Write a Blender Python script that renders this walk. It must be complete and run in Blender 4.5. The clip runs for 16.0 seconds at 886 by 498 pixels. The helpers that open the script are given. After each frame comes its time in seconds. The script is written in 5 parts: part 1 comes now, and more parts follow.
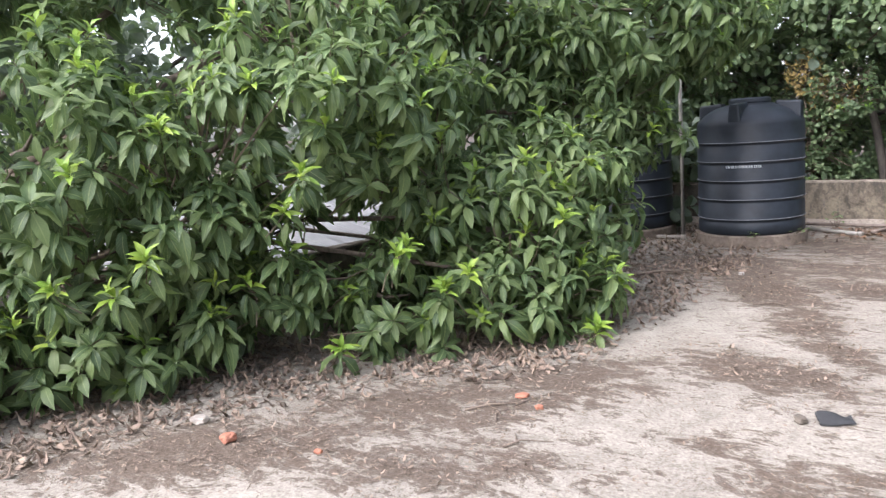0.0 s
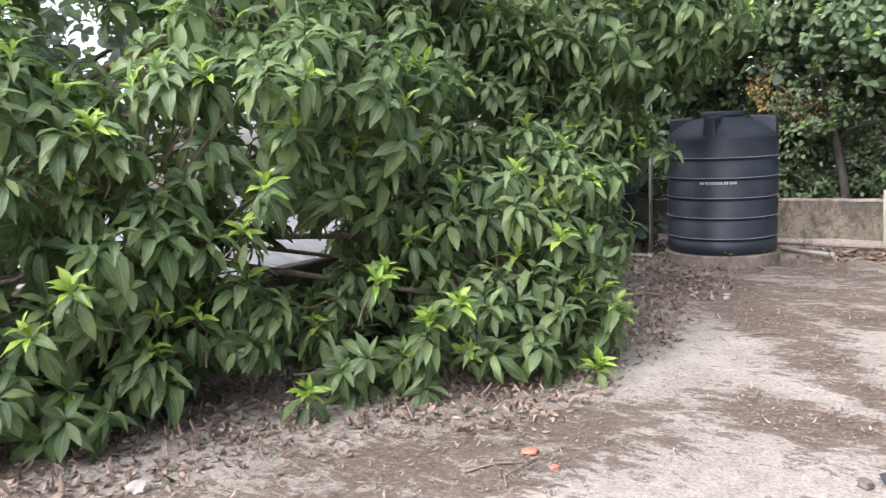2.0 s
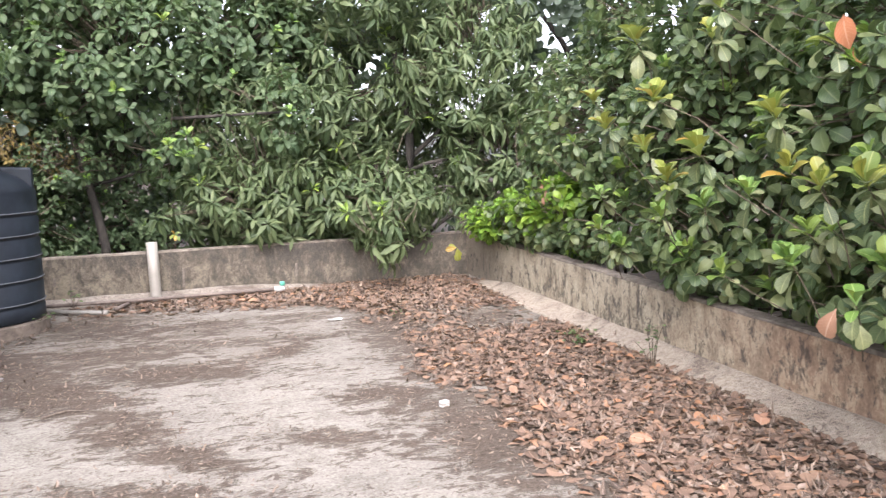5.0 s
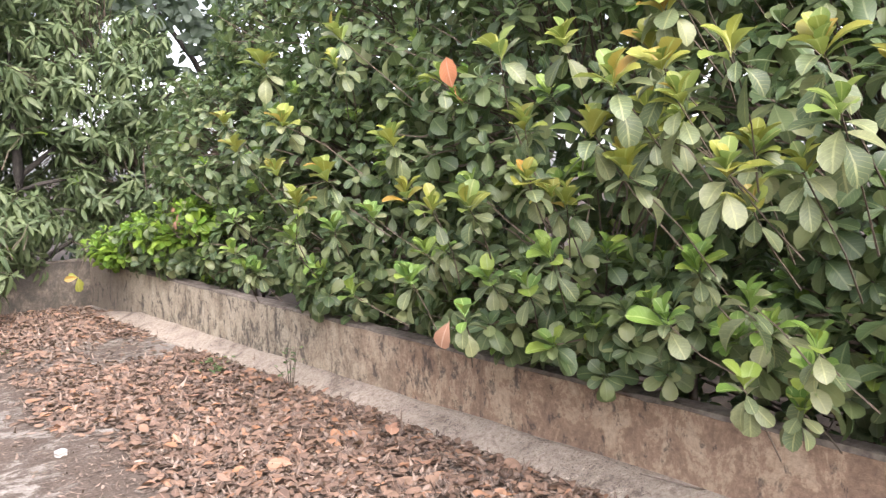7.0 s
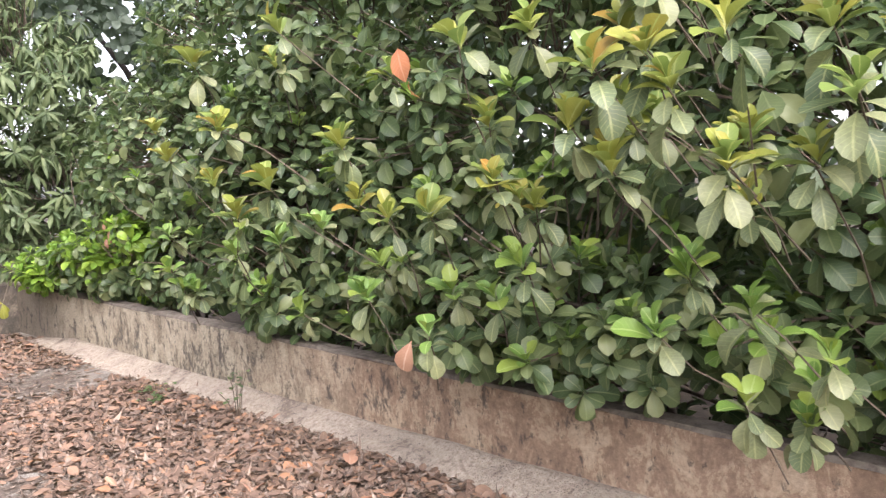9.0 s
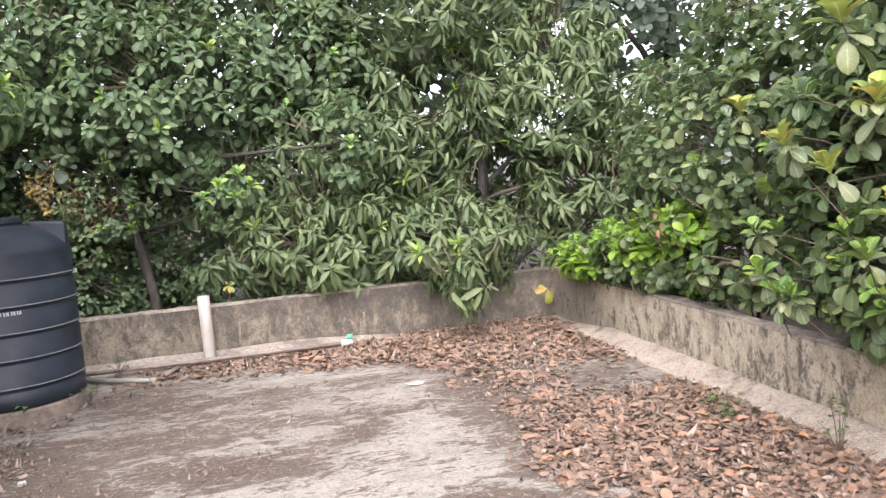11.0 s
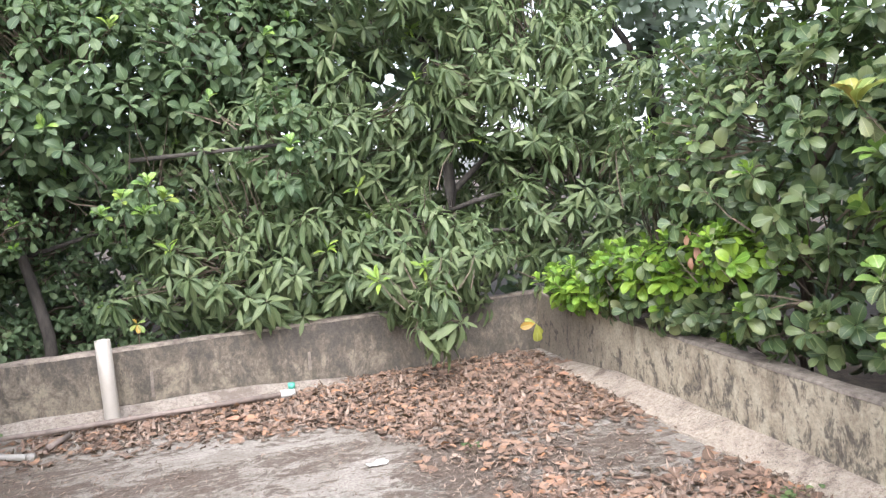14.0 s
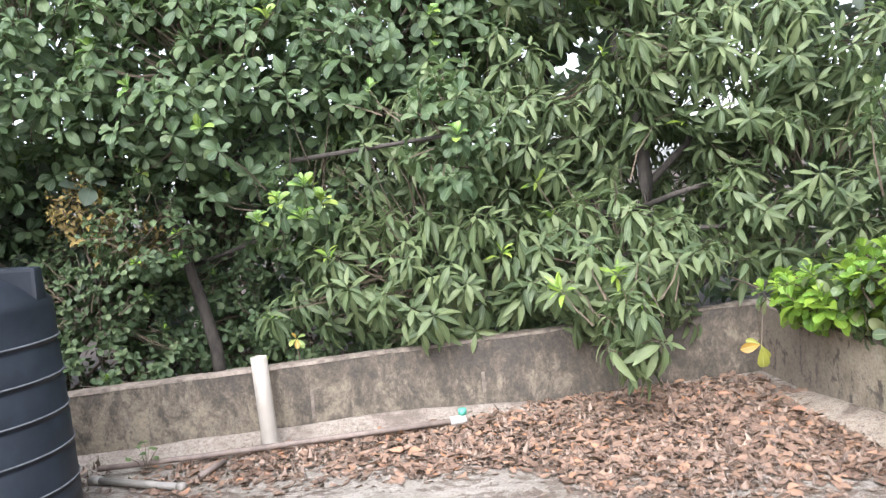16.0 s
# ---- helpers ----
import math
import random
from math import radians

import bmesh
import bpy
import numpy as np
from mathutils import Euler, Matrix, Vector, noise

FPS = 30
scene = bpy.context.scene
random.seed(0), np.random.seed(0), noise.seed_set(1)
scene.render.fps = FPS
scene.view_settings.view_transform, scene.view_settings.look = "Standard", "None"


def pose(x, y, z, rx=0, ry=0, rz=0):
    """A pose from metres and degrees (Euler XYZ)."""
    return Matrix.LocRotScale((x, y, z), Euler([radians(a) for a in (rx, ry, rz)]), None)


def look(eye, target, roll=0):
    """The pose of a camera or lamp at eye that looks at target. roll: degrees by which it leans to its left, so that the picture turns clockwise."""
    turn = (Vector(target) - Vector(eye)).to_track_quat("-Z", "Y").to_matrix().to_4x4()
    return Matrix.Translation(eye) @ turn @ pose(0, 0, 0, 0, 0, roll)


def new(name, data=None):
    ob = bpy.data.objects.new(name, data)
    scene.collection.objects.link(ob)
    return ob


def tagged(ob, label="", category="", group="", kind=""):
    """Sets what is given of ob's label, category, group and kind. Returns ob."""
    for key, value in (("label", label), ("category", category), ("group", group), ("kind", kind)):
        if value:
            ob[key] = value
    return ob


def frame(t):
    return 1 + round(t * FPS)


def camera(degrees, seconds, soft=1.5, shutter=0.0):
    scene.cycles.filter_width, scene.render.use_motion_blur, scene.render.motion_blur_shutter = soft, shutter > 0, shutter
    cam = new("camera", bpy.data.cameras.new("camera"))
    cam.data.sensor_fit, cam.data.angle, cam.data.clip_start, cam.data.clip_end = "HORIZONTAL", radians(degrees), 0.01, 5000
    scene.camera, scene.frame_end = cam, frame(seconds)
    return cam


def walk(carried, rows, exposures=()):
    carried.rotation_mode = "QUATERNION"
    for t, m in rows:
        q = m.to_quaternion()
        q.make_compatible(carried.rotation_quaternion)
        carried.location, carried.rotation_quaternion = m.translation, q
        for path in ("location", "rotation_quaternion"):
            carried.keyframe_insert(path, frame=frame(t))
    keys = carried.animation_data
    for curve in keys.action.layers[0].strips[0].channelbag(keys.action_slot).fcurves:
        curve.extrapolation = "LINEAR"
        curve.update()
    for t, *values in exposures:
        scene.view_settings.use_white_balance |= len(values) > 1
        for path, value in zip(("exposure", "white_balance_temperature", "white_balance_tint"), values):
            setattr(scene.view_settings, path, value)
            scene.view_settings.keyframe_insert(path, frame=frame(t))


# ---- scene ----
cam = camera(58.2, 16.0, 1.3, 0.15)
PATH = [
    (0, (0.113, 0.19, 1.423), (-1.114, 1.739, 1.116), -4.0),
    (0.5, (-0.021, 0.331, 1.42), (-1.372, 1.787, 1.182), -3.3),
    (1, (-0.161, 0.438, 1.408), (-1.544, 1.864, 1.176), -2.7),
    (1.5, (-0.391, 0.483, 1.421), (-1.669, 1.994, 1.138), -2.6),
    (2, (-0.545, 0.53, 1.43), (-1.618, 2.191, 1.133), -2.6),
    (2.5, (-0.617, 0.692, 1.424), (-1.528, 2.451, 1.146), -2.6),
    (3, (-0.68, 0.827, 1.436), (-1.439, 2.659, 1.179), -3.1),
    (3.5, (-0.774, 0.914, 1.442), (-1.223, 2.846, 1.186), -3.7),
    (4, (-0.817, 0.95, 1.433), (-0.822, 2.934, 1.185), -3.7),
    (4.2, (-0.819, 0.967, 1.421), (-0.656, 2.944, 1.173), -3.5),
    (6.3, (-0.799, 1.008, 1.429), (0.34, 2.641, 1.236), 0.4),
    (6.5, (-0.79, 1.008, 1.431), (0.44, 2.574, 1.241), 0.2),
    (7, (-0.76, 0.998, 1.424), (0.621, 2.432, 1.23), -0.6),
    (7.5, (-0.747, 0.996, 1.415), (0.712, 2.346, 1.194), -1.2),
    (8, (-0.708, 1.024, 1.408), (0.791, 2.326, 1.175), -2.0),
    (8.5, (-0.625, 1.143, 1.405), (0.883, 2.44, 1.203), -2.2),
    (9, (-0.565, 1.255, 1.41), (0.907, 2.596, 1.23), -2.3),
    (9.5, (-0.627, 1.455, 1.399), (0.709, 2.927, 1.182), -2.6),
    (10, (-0.676, 1.722, 1.412), (0.372, 3.408, 1.166), -4.4),
    (10.2, (-0.72, 1.797, 1.419), (0.145, 3.584, 1.175), -5.1),
    (12.3, (-0.752, 2.728, 1.639), (-0.384, 4.688, 1.491), -4.5),
    (12.5, (-0.685, 2.819, 1.622), (-0.323, 4.78, 1.469), -4.8),
    (13, (-0.553, 3.05, 1.623), (-0.175, 5.001, 1.396), -4.6),
    (13.5, (-0.524, 3.251, 1.611), (-0.016, 5.171, 1.379), -3.8),
    (14, (-0.472, 3.545, 1.62), (0.15, 5.436, 1.431), -4.7),
    (14.5, (-0.329, 3.788, 1.595), (0.213, 5.707, 1.445), -5.5),
    (15, (-0.211, 3.996, 1.585), (0.132, 5.96, 1.42), -5.9),
    (15.5, (-0.228, 4.196, 1.567), (0.015, 6.172, 1.369), -6.3),
    (16, (-0.221, 4.424, 1.586), (-0.055, 6.412, 1.436), -6.6),
]
walk(cam, [(t, look(eye, target, roll)) for t, eye, target, roll in PATH], [(0.0, 2.1, 6150, 16), (3.0, 2.14, 6150, 16), (4.2, 2.03, 6150, 16), (6.3, 2.2, 6350, 20), (10.0, 2.2, 6350, 20), (12.3, 2.1, 6100, 15), (16.0, 2.3, 6000, 14)])

# ---- light ----
world = bpy.data.worlds.new("overcast_sky")
scene.world = world
world.use_nodes = True
wn, wl = world.node_tree.nodes, world.node_tree.links
sky = wn.new("ShaderNodeTexSky")
sky.sky_type = 'NISHITA'
sky.sun_disc = False
sky.sun_elevation = radians(46)
sky.sun_rotation = radians(200)
sky.dust_density = 3.0
sky.ozone_density = 0.6
pale = wn.new("ShaderNodeHueSaturation")
pale.inputs["Saturation"].default_value = 0.35
wl.new(sky.outputs[0], pale.inputs["Color"])
wl.new(pale.outputs[0], wn["Background"].inputs["Color"])
wn["Background"].inputs["Strength"].default_value = 0.15

sun = new("sun", bpy.data.lights.new("sun", 'SUN'))
sun.data.energy = 1.25
sun.data.angle = radians(75)
sun.data.color = (1.0, 0.96, 0.9)
sun.matrix_world = look((-2.3, -6.0, 6.6), (0, 0, 0))


# ---- materials ----
class Nodes:
    """A node material with its Principled shader, built step by step."""

    def __init__(self, name, rough=0.8, metal=0.0, spec=0.4):
        self.mat = bpy.data.materials.new(name)
        self.mat.use_nodes = True
        self.n, self.l = self.mat.node_tree.nodes, self.mat.node_tree.links
        self.out = self.n["Material Output"]
        self.b = self.n["Principled BSDF"]
        self.b.inputs["Roughness"].default_value = rough
        self.b.inputs["Metallic"].default_value = metal
        self.b.inputs["Specular IOR Level"].default_value = spec

    def put(self, socket, value):
        if isinstance(value, bpy.types.NodeSocket):
            self.l.new(value, socket)
        else:
            socket.default_value = value

    def coords(self, scale=(1, 1, 1), rot=(0, 0, 0), kind="Object"):
        tc = self.n.new("ShaderNodeTexCoord")
        mp = self.n.new("ShaderNodeMapping")
        mp.inputs["Scale"].default_value = scale
        mp.inputs["Rotation"].default_value = rot
        self.l.new(tc.outputs[kind], mp.inputs[0])
        return mp.outputs[0]

    def noise(self, vec, scale, detail=4, rough=0.6, distort=0.0):
        x = self.n.new("ShaderNodeTexNoise")
        self.l.new(vec, x.inputs["Vector"])
        x.inputs["Scale"].default_value = scale
        x.inputs["Detail"].default_value = detail
        x.inputs["Roughness"].default_value = rough
        x.inputs["Distortion"].default_value = distort
        return x.outputs["Fac"]

    def ramp(self, fac, stops):
        r = self.n.new("ShaderNodeValToRGB")
        e = r.color_ramp.elements
        while len(e) < len(stops):
            e.new(0.5)
        for el, (p, c) in zip(e, stops):
            el.position = p
            el.color = (c, c, c, 1) if isinstance(c, (int, float)) else (*c, 1)
        self.l.new(fac, r.inputs[0])
        return r.outputs[0]

    def math(self, op, a, b=0.0, clamp=False):
        m = self.n.new("ShaderNodeMath")
        m.operation = op
        m.use_clamp = clamp
        self.put(m.inputs[0], a)
        self.put(m.inputs[1], b)
        return m.outputs[0]

    def mix(self, fac, a, b, blend='MIX'):
        m = self.n.new("ShaderNodeMix")
        m.data_type = 'RGBA'
        m.blend_type = blend
        self.put(m.inputs[0], fac)
        for s, v in ((m.inputs[6], a), (m.inputs[7], b)):
            self.put(s, (*v, 1) if isinstance(v, tuple) else v)
        return m.outputs[2]

    def bump(self, height, strength=0.3, dist=0.01):
        x = self.n.new("ShaderNodeBump")
        x.inputs["Strength"].default_value = strength
        x.inputs["Distance"].default_value = dist
        self.l.new(height, x.inputs["Height"])
        self.l.new(x.outputs[0], self.b.inputs["Normal"])

    def colour(self, c):
        self.put(self.b.inputs["Base Color"], (*c, 1) if isinstance(c, tuple) else c)
        return self


def leaf_material(name, stops, rib, rough=0.42, through_light=0.38, vein=0.35, spec=0.45):
    """Leaf: its colour varies from leaf to leaf, with a pale midrib and side veins along the leaf's own map."""
    m = Nodes(name, rough, spec=spec)
    geo = m.n.new("ShaderNodeNewGeometry")
    info = m.n.new("ShaderNodeObjectInfo")
    base = m.ramp(m.math('FRACT', m.math('ADD', geo.outputs["Random Per Island"], info.outputs["Random"])), stops)
    uv = m.n.new("ShaderNodeTexCoord")
    sep = m.n.new("ShaderNodeSeparateXYZ")
    m.l.new(uv.outputs["UV"], sep.inputs[0])
    side = m.math('ABSOLUTE', sep.outputs[1])
    mid = m.math('LESS_THAN', side, 0.085)
    slant = m.math('SUBTRACT', m.math('MULTIPLY', sep.outputs[0], 9.0), m.math('MULTIPLY', side, 2.2))
    wave = m.math('FRACT', slant)
    veins = m.math('MULTIPLY', m.math('LESS_THAN', wave, 0.14), vein)
    lines = m.math('MAXIMUM', m.math('MULTIPLY', mid, 0.75), veins)
    patch = m.noise(m.coords(), 9.0, 3)
    col = m.mix(lines, base, rib)
    blot = m.ramp(patch, [(0.35, 0.82), (0.7, 1.12)])
    col = m.mix(1.0, col, blot, 'MULTIPLY')
    m.colour(col)
    m.bump(m.math('SUBTRACT', 1.0, lines), 0.25, 0.002)
    tr = m.n.new("ShaderNodeBsdfTranslucent")
    m.l.new(m.mix(0.35, col, (0.22, 0.34, 0.09)), tr.inputs["Color"])
    mixer = m.n.new("ShaderNodeMixShader")
    mixer.inputs[0].default_value = through_light
    m.l.new(m.b.outputs[0], mixer.inputs[1])
    m.l.new(tr.outputs[0], mixer.inputs[2])
    m.l.new(mixer.outputs[0], m.out.inputs["Surface"])
    return m.mat


M_BUSH = leaf_material("bush_leaf", [(0.0, (0.046, 0.084, 0.036)), (0.5, (0.092, 0.146, 0.057)), (1.0, (0.160, 0.220, 0.084))], (0.24, 0.30, 0.12), 0.48, 0.4)
M_BUSH_YOUNG = leaf_material("bush_young_leaf", [(0.0, (0.17, 0.31, 0.04)), (1.0, (0.31, 0.42, 0.06))], (0.34, 0.45, 0.13))
M_CASHEW = leaf_material("cashew_leaf", [(0.0, (0.082, 0.118, 0.056)), (0.45, (0.138, 0.172, 0.085)), (0.8, (0.185, 0.208, 0.104)), (1.0, (0.225, 0.24, 0.122))], (0.33, 0.35, 0.16), 0.45, 0.25, 0.4)
# Darker copy of cashew_leaf: the crown interior's shade put into the colour
M_CASHEW_SHADED = leaf_material("cashew_shaded_leaf", [(0.0, (0.052, 0.090, 0.038)), (0.5, (0.088, 0.134, 0.054)), (0.85, (0.140, 0.180, 0.074)), (1.0, (0.215, 0.24, 0.105))], (0.22, 0.26, 0.12), 0.42, 0.32, 0.3)
M_CASHEW_YOUNG = leaf_material("cashew_young_leaf", [(0.0, (0.15, 0.225, 0.055)), (0.5, (0.265, 0.29, 0.052)), (0.82, (0.28, 0.265, 0.045)), (1.0, (0.38, 0.20, 0.035))], (0.40, 0.43, 0.15), 0.45, 0.35, 0.15)
M_CASHEW_GREEN = leaf_material("cashew_fresh_leaf", [(0.0, (0.10, 0.195, 0.04)), (0.6, (0.17, 0.28, 0.052)), (1.0, (0.29, 0.37, 0.065))], (0.34, 0.43, 0.15), 0.4, 0.3, 0.25)
M_MANGO = leaf_material("mango_leaf", [(0.0, (0.054, 0.084, 0.040)), (0.5, (0.102, 0.142, 0.064)), (1.0, (0.165, 0.205, 0.096))], (0.20, 0.235, 0.12), 0.5, 0.35, 0.15, 0.3)
M_SHRUB = leaf_material("shrub_leaf", [(0.0, (0.052, 0.088, 0.044)), (0.6, (0.088, 0.134, 0.064)), (1.0, (0.132, 0.178, 0.085))], (0.17, 0.215, 0.11), 0.5, 0.36, 0.2, 0.3)
M_SHRUB_YOUNG = leaf_material("shrub_young_leaf", [(0.0, (0.12, 0.245, 0.028)), (1.0, (0.25, 0.37, 0.042))], (0.28, 0.45, 0.1))
# Greyer and bluer than the nearer leaves: distance haze put into the colour
M_FAR = leaf_material("hazy_far_leaf", [(0.0, (0.070, 0.098, 0.074)), (1.0, (0.118, 0.150, 0.112))], (0.12, 0.15, 0.11), 0.6, 0.4, 0.0)
M_DRY = leaf_material("dry_vine_leaf", [(0.0, (0.13, 0.10, 0.04)), (0.6, (0.27, 0.20, 0.07)), (1.0, (0.38, 0.28, 0.08))], (0.4, 0.3, 0.12), 0.7)
M_RED = leaf_material("withered_leaf", [(0.0, (0.42, 0.15, 0.07)), (1.0, (0.55, 0.22, 0.1))], (0.6, 0.33, 0.2), 0.6)
M_LITTER = leaf_material("fallen_leaf", [(0.0, (0.075, 0.052, 0.038)), (0.25, (0.14, 0.094, 0.070)), (0.6, (0.208, 0.138, 0.101)), (0.88, (0.265, 0.172, 0.119)), (1.0, (0.34, 0.17, 0.09))], (0.30, 0.20, 0.145), 0.8, 0.08, 0.2, 0.2)
M_LITTER_ORANGE = leaf_material("orange_fallen_leaf", [(0.0, (0.26, 0.14, 0.085)), (1.0, (0.38, 0.21, 0.135))], (0.42, 0.28, 0.2), 0.7, 0.05, 0.2)
M_LITTER_GREY = leaf_material("old_fallen_leaf", [(0.0, (0.06, 0.043, 0.033)), (0.5, (0.16, 0.118, 0.09)), (1.0, (0.29, 0.22, 0.17))], (0.315, 0.233, 0.184), 0.85, 0.03, 0.2)


def bark_material(name, dark, light):
    m = Nodes(name, 0.9)
    f = m.noise(m.coords((1, 1, 0.25)), 30, 6, 0.7)
    m.colour(m.ramp(f, [(0.3, dark), (0.7, light)]))
    m.bump(f, 0.6, 0.01)
    return m.mat


M_BARK = bark_material("grey_brown_bark", (0.06, 0.045, 0.035), (0.2, 0.16, 0.125))
M_BARK_DARK = bark_material("dark_bark", (0.02, 0.018, 0.016), (0.07, 0.06, 0.05))
M_TWIG = bark_material("twig_bark", (0.05, 0.04, 0.028), (0.12, 0.09, 0.062))


# stained patches of the floor: centre, half length, half width, turn, strength
SPOTS = [(-1.12, 4.45, 0.50, 0.26, -15, 1.0), (-0.85, 4.95, 0.40, 0.15, -55, 0.9), (-1.2, 5.55, 0.45, 0.22, -70, 0.95), (-1.6, 6.3, 0.6, 0.3, -50, 1.0),
             (-2.3, 7.3, 0.7, 0.5, 10, 1.0), (-0.5, 7.4, 1.3, 0.2, -8, 0.65), (0.35, 5.56, 0.34, 0.22, -30, 0.85), (-1.04, 3.36, 0.22, 0.09, 0, 0.8),
             (-1.94, 2.67, 0.5, 0.3, 35, 0.75), (0.75, 4.6, 0.45, 0.9, 5, 1.0), (-0.55, 3.2, 0.4, 0.2, 20, 0.7), (0.9, 6.6, 0.4, 1.2, 0, 0.9),
             (-3.1, 2.2, 0.9, 0.35, 35, 0.9), (-2.3, 3.4, 1.1, 0.4, 52, 0.85), (-0.9, 8.2, 0.8, 0.18, 5, 0.7), (0.3, 8.25, 0.9, 0.15, -6, 0.6), (1.0, 3.0, 0.5, 1.4, 0, 0.95),
             (-1.35, 7.35, 0.9, 0.4, 8, 0.75), (-0.95, 6.65, 0.7, 0.25, -20, 0.9), (-0.2, 6.9, 0.35, 0.2, 30, 0.8), (0.15, 8.05, 0.3, 0.12, 10, 0.8), (-1.6, 8.3, 0.7, 0.2, 12, 0.8), (-0.2, 5.0, 0.3, 0.12, -30, 0.7),
         (-0.9, 8.0, 0.9, 0.35, 6, 0.6), (-1.6, 8.7, 0.5, 0.3, 0, 0.9), (0.95, 7.6, 0.4, 0.6, 0, 0.9), (1.55, 7.45, 0.5, 0.45, 0, 0.75), (1.5, 4.6, 0.5, 2.4, 0, 1.0), (1.3, 9.1, 0.9, 0.7, 0, 1.0), (-1.9, 6.9, 0.35, 0.6, 25, 0.9)]


def floor_material():
    """Pale cement screed: streaky wear, brown sweepings in arcs, stains, and browner patches towards the back."""
    m = Nodes("cement_screed", 0.88, spec=0.25)
    o = m.coords()
    big = m.noise(o, 0.55, 5, 0.6, 0.6)
    rag = m.noise(o, 4.5, 9, 0.76, 0.9)
    speck = m.noise(o, 30, 6, 0.78, 0.4)
    wide = m.noise(o, 1.5, 6, 0.66, 0.8)
    sweep_a = m.noise(m.coords((1.0, 2.3, 1), (0, 0, radians(-24))), 4.4, 10, 0.78, 1.3)
    sweep_b = m.noise(m.coords((1.0, 2.0, 1), (0, 0, radians(38))), 4.2, 10, 0.78, 1.3)
    streak = m.mix(m.ramp(m.noise(o, 0.9, 2, 0.5, 1.0), [(0.44, 0.0), (0.56, 1.0)]), sweep_a, sweep_b)
    fine = m.noise(o, 60, 6, 0.78, 0.5)
    grit = m.noise(o, 260, 3, 0.7)
    base = m.ramp(m.math('ADD', m.math('MULTIPLY', fine, 0.6), m.math('MULTIPLY', rag, 0.4)), [(0.40, (0.155, 0.136, 0.114)), (0.49, (0.258, 0.233, 0.20)), (0.58, (0.34, 0.313, 0.272))])
    col = base
    sep = m.n.new("ShaderNodeSeparateXYZ")
    m.l.new(o, sep.inputs[0])
    total = None
    for cx, cy, a, b, turn, strength in SPOTS:
        c, s = math.cos(radians(turn)), math.sin(radians(turn))
        dx, dy = m.math('SUBTRACT', sep.outputs[0], cx), m.math('SUBTRACT', sep.outputs[1], cy)
        u = m.math('ADD', m.math('MULTIPLY', dx, c / a), m.math('MULTIPLY', dy, s / a))
        v = m.math('ADD', m.math('MULTIPLY', dx, -s / b), m.math('MULTIPLY', dy, c / b))
        r2 = m.math('ADD', m.math('MULTIPLY', u, u), m.math('MULTIPLY', v, v))
        f = m.math('MULTIPLY', m.math('DIVIDE', 1.0, m.math('ADD', 1.0, m.math('MULTIPLY', r2, r2))), strength)
        total = f if total is None else m.math('MAXIMUM', total, f)
    grain = m.math('ADD', m.math('ADD', m.math('MULTIPLY', rag, 0.3), m.math('MULTIPLY', wide, 0.1)), m.math('ADD', m.math('MULTIPLY', speck, 0.14), m.math('MULTIPLY', streak, 0.46)))
    mask = m.ramp(m.math('ADD', m.math('MULTIPLY', total, 0.1), grain), [(0.532, 0.0), (0.546, 0.72), (0.59, 0.95)])
    dirt = m.ramp(fine, [(0.4, (0.055, 0.041, 0.031)), (0.6, (0.135, 0.102, 0.078))])
    col = m.mix(mask, col, dirt)
    tone = m.ramp(big, [(0.3, 0.86), (0.7, 1.06)])
    col = m.mix(1.0, col, tone, 'MULTIPLY')
    # Browner in noise-shaped patches towards the back wall
    back_tone = m.math('MULTIPLY', m.math('ADD', m.math('MULTIPLY', sep.outputs[1], 0.42), -2.5, True), m.ramp(m.math('ADD', m.math('MULTIPLY', wide, 0.6), m.math('MULTIPLY', rag, 0.4)), [(0.42, 0.45), (0.53, 0.0)]))
    col = m.mix(back_tone, col, (0.135, 0.112, 0.088))
    m.colour(col)
    m.bump(m.math('ADD', m.math('ADD', fine, m.math('MULTIPLY', grit, 0.35)), m.math('MULTIPLY', mask, 0.8)), 0.5, 0.012)
    return m.mat


